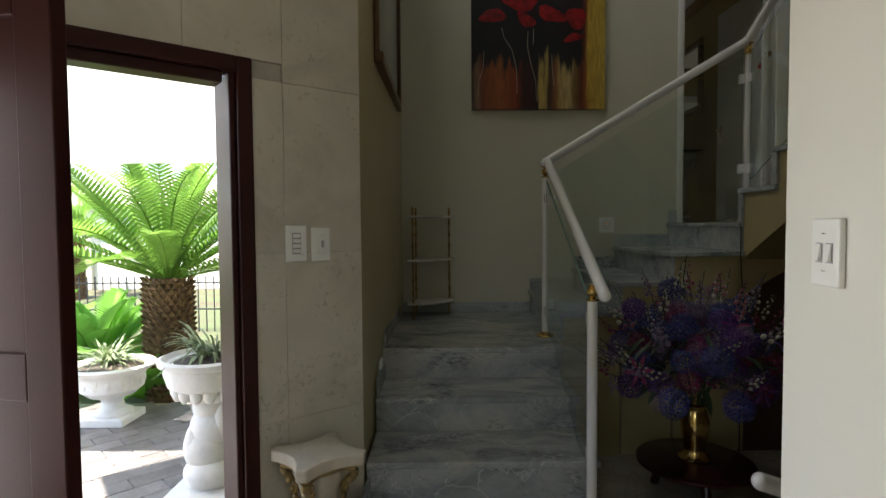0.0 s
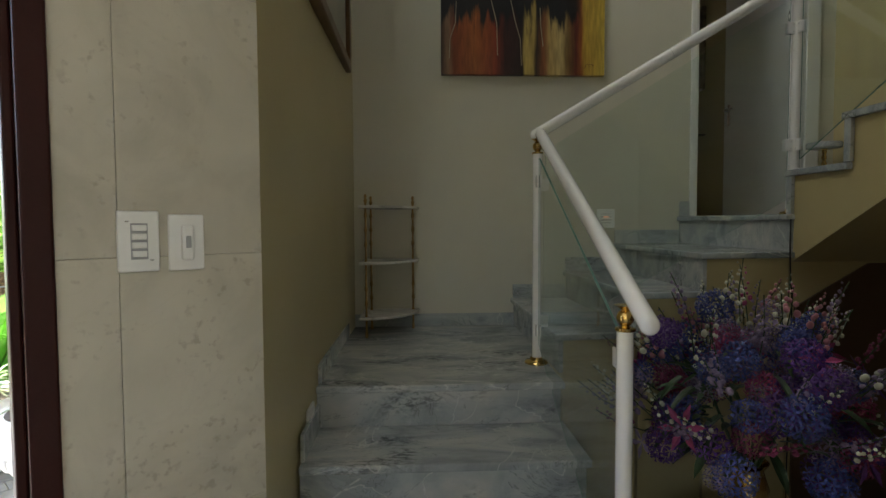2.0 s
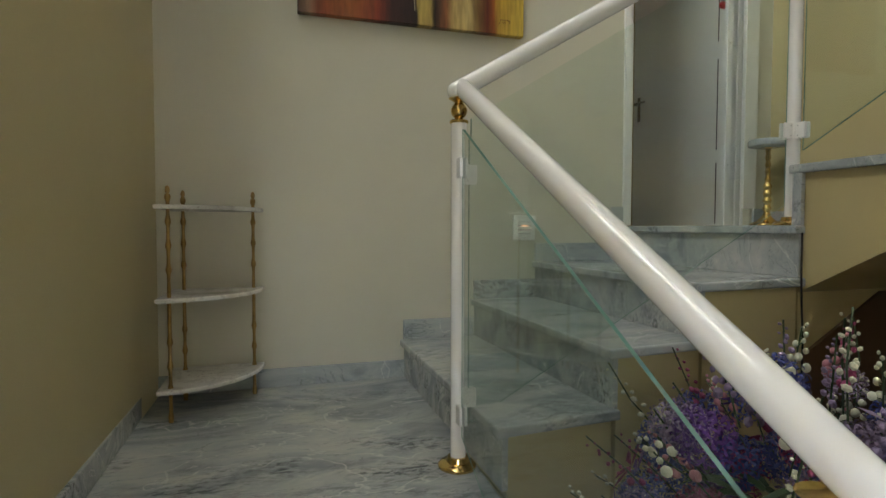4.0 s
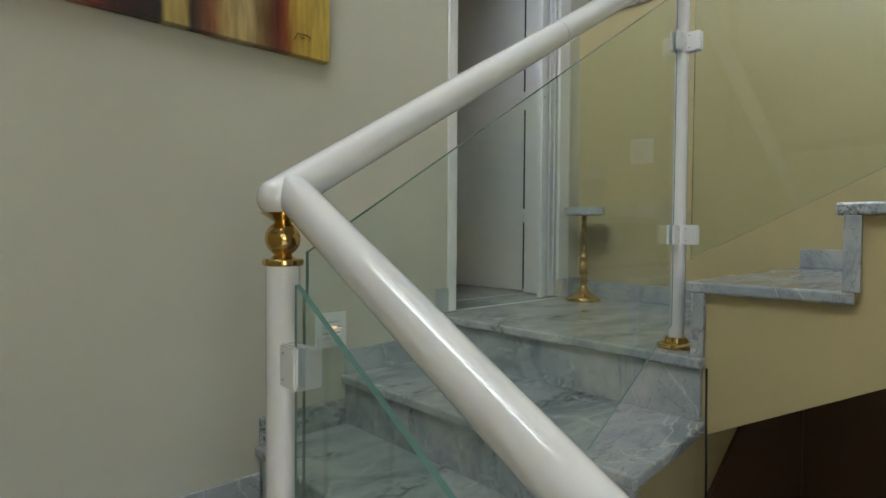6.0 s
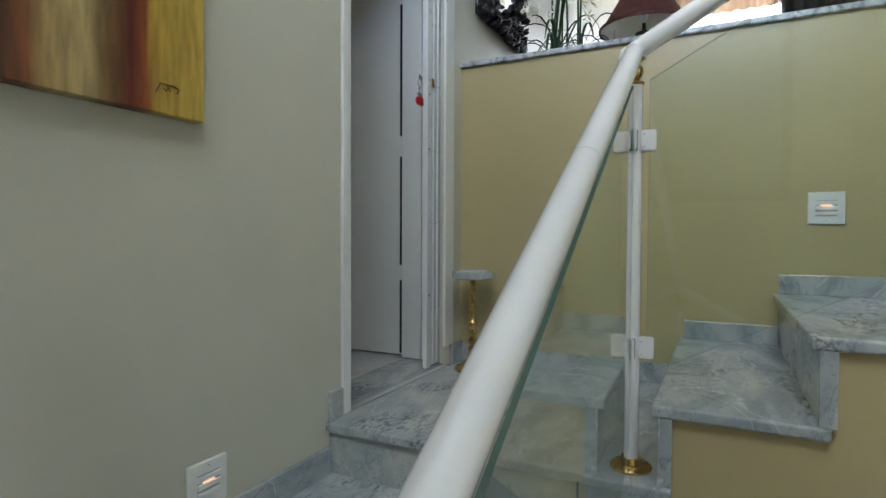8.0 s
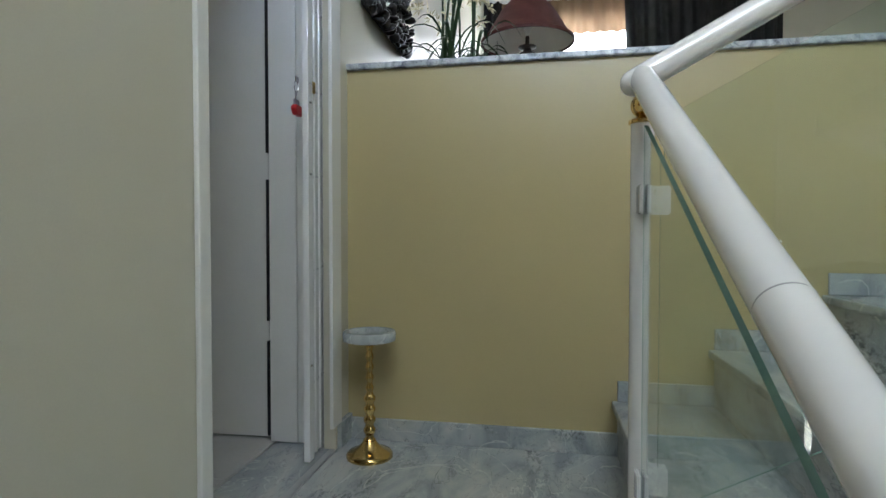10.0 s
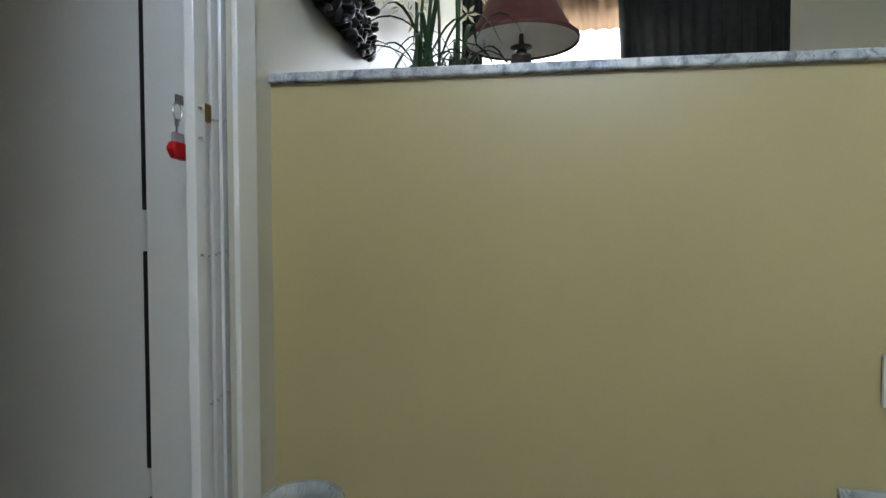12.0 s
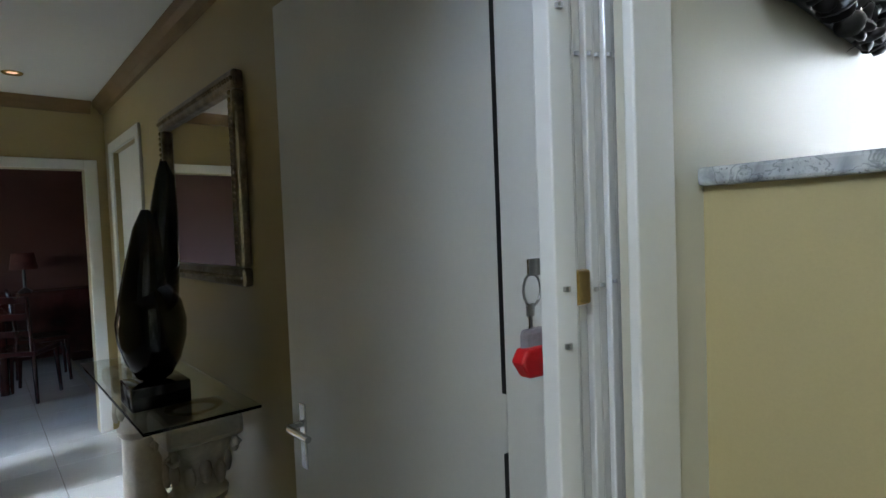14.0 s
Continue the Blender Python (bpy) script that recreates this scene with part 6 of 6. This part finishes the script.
cycad("cycad_palm", "large cycad with a thick scaly trunk and arching green fronds", -2.56, 5.05, 1.12, 0.21, 46, 1.5, FROND, 1)
cycad("cycad_palm", "low bright green cycad in the garden bed", -3.35, 5.25, 0.25, 0.16, 30, 0.85, FERN, 2)
cycad("cycad_palm", "low bright green cycad in the garden bed", -4.3, 5.6, 0.2, 0.16, 28, 0.95, FERN, 3)
cycad("cycad_palm", "small cycad at the edge of the patio", -2.75, 4.95, 0.05, 0.1, 14, 0.5, FERN, 6)
cycad("cycad_palm", "distant cycad with a tall scaly trunk", -8.3, 12.2, 1.3, 0.22, 26, 1.5, FROND, 4)


def urn(x, y, label, prof, soil_r, soil_z, blades, seed, z0=GZ, blade=0.3):
    rnd = random.Random(seed)
    u = thing("garden_urn", label, "urn", (x, y, z0))
    part("bowl", lathe(bmesh.new(), prof, (x, y, z0), 40), URN, u, smooth=40)
    r0 = prof[1][0]
    part("plinth", boxed((x - r0 * 1.12, y - r0 * 1.12, z0), (x + r0 * 1.12, y + r0 * 1.12, z0 + 0.06), 0.008), URN, u)
    rb = max(p[0] for p in prof) * 0.72
    zb = [p[1] for p in prof if p[0] > rb][0] - 0.03
    for k in range(16):
        a = 2 * math.pi * k / 16
        bm = bmesh.new()
        bmesh.ops.create_uvsphere(bm, u_segments=8, v_segments=6, radius=1, matrix=Matrix.Translation((x + rb * 0.9 * math.cos(a), y + rb * 0.9 * math.sin(a), z0 + zb)) @ Euler((0, 0, a)).to_matrix().to_4x4() @ Matrix.Diagonal((0.03, 0.035, 0.05, 1)))
        part("gadroon", bm, URN, u, smooth=60)
    part("soil", lathe(bmesh.new(), [(0, 0.03), (soil_r * 0.6, 0.022), (soil_r, 0.0), (0, -0.01)], (x, y, z0 + soil_z), 28), SOIL, u)
    g = thing("grass_plant", "tuft of pale striped grass in a white urn", "plant", (x, y, z0 + soil_z))
    bm = bmesh.new()
    for k in range(blades):
        b2 = strap_leaf((x + rnd.uniform(-0.06, 0.06), y + rnd.uniform(-0.06, 0.06), z0 + soil_z + 0.01), rnd.uniform(0, 6.28), blade * rnd.uniform(0.5, 1.1), blade * rnd.uniform(0.6, 1.3), blade * rnd.uniform(0.5, 1.0), 0.006, 6)
        me = bpy.data.meshes.new("tmp")
        b2.to_mesh(me)
        b2.free()
        bm.from_mesh(me)
        bpy.data.meshes.remove(me)
    part("grass", bm, GRASSY, g, kind="stuff")


urn(-2.62, 4.25, "small white cast-stone urn on the patio", [(0, 0.05), (0.15, 0.05), (0.15, 0.08), (0.09, 0.11), (0.075, 0.16), (0.09, 0.19), (0.16, 0.215), (0.225, 0.27), (0.235, 0.36), (0.255, 0.40), (0.315, 0.43), (0.325, 0.45), (0.30, 0.465), (0.25, 0.44), (0, 0.42)], 0.25, 0.435, 110, 5)
# statue that carries the large urn, kept plain
BX, BY = -1.30, 2.99
bm = bmesh.new()
box(bm, (BX - 0.19, BY - 0.19, GZ), (BX + 0.19, BY + 0.19, GZ + 0.10), 0.01)
for c, r in (((0, 0, 0.17), (0.15, 0.15, 0.10)), ((-0.02, 0, 0.30), (0.13, 0.12, 0.14)), ((0.01, 0, 0.42), (0.12, 0.11, 0.12)), ((0, 0, 0.53), (0.095, 0.09, 0.10)), ((-0.07, -0.03, 0.33), (0.06, 0.07, 0.12)), ((0.08, -0.03, 0.45), (0.05, 0.06, 0.11))):
    bmesh.ops.create_uvsphere(bm, u_segments=20, v_segments=14, radius=1, matrix=Matrix.Translation((BX + c[0], BY + c[1], GZ + c[2])) @ Matrix.Diagonal((*r, 1)))
solid("statue", bm, URN, "plain white cast-stone figure carrying an urn", "statue", smooth=60)
urn(BX, BY, "large white cast-stone urn on a figure", [(0, 0.0), (0.08, 0.0), (0.085, 0.02), (0.14, 0.05), (0.215, 0.10), (0.235, 0.17), (0.225, 0.20), (0.26, 0.215), (0.265, 0.24), (0.24, 0.25), (0.215, 0.225), (0, 0.21)], 0.21, 0.215, 90, 8, z0=GZ + 0.57, blade=0.26)

# unseen slab, sized so its shadow edge falls across the patio
e0, e1 = CORNER - ALONG * 2.6, CORNER + ALONG * 0.1
eave = prism(bmesh.new(), [tuple(p) for p in (e0 + OUT * 0.2, e1 + OUT * 0.2, e1 + OUT * 1.72, e0 + OUT * 1.72)], "z", 3.25, 3.4)
solid("porch_shade_slab", eave, CEILING, "white slab added over the front door to shade the patio", "ceiling", "structure")
aw = thing("awning", "white cloth awning with a hanging edge over the patio", "awning", (-2.0, 4.1, 1.88))
part("hanging_edge", boxed((-6.5, 4.095, 1.885), (-0.9, 4.10, 3.2)), AWNING, aw)
part("hem", boxed((-6.5, 4.088, 1.875), (-0.9, 4.107, 1.905), 0.004), AWNING, aw)
# strip added out of view, only to cast a shadow band on the paving
part("shade_strip", boxed((-4.6, 2.47, 3.2), (-0.9, 3.06, 3.207)), AWNING, aw)
for x in (-6.4, -1.0):
    part("awning_post", boxed((x, 4.11, GZ - 0.06), (x + 0.05, 4.16, 3.2)), WHITE_METAL, aw)

bw = thing("boundary_wall", "cream plastered boundary wall with iron fence bars", "wall", (-7, 14, GZ - 0.06))
part("wall_length", boxed((-22, 14.0, GZ - 0.06), (4, 14.25, 0.75), 0.01), WHITE_WALL, bw)
for k in range(5):
    x = -20 + 5.2 * k
    part("pillar", boxed((x, 13.9, GZ - 0.06), (x + 0.6, 14.35, 1.45), 0.02), CREAM, bw)
IRON = material("black iron", (0.02, 0.02, 0.022), 0.5, amount=0.2, bump=0.0)
fence = thing("iron_fence", "thin black iron fence at the edge of the garden", "fence", (-6, 8.2, GZ - 0.06))
for z in (0.15, 0.55):
    part("fence_rail", boxed((-9.0, 8.20, z), (-2.0, 8.22, z + 0.02)), IRON, fence)
for k in range(58):
    part("fence_bar", boxed((-9.0 + 0.12 * k, 8.203, GZ - 0.06), (-8.985 + 0.12 * k, 8.217, 0.66)), IRON, fence)
gw = thing("garden_wall", "plain cream wall that closes the garden", "wall", (-8, -3, GZ - 0.06))
part("wall_length", boxed((-8.2, -12, GZ - 0.06), (-8.0, 2.2, 2.1), 0.01), CREAM, gw)
hs = thing("neighbour_house", "pale neighbouring house behind the boundary wall", "house", (-20, 30, GZ - 0.06))
part("wall", boxed((-34, 28, GZ - 0.06), (-8, 36, 2.6)), WHITE_WALL, hs)
bm = bmesh.new()
prism(bm, [(27.3, 2.55), (36.7, 2.55), (32, 4.3)], "x", -34.6, -7.4)
part("roof", bm, TILE_STONE, hs)
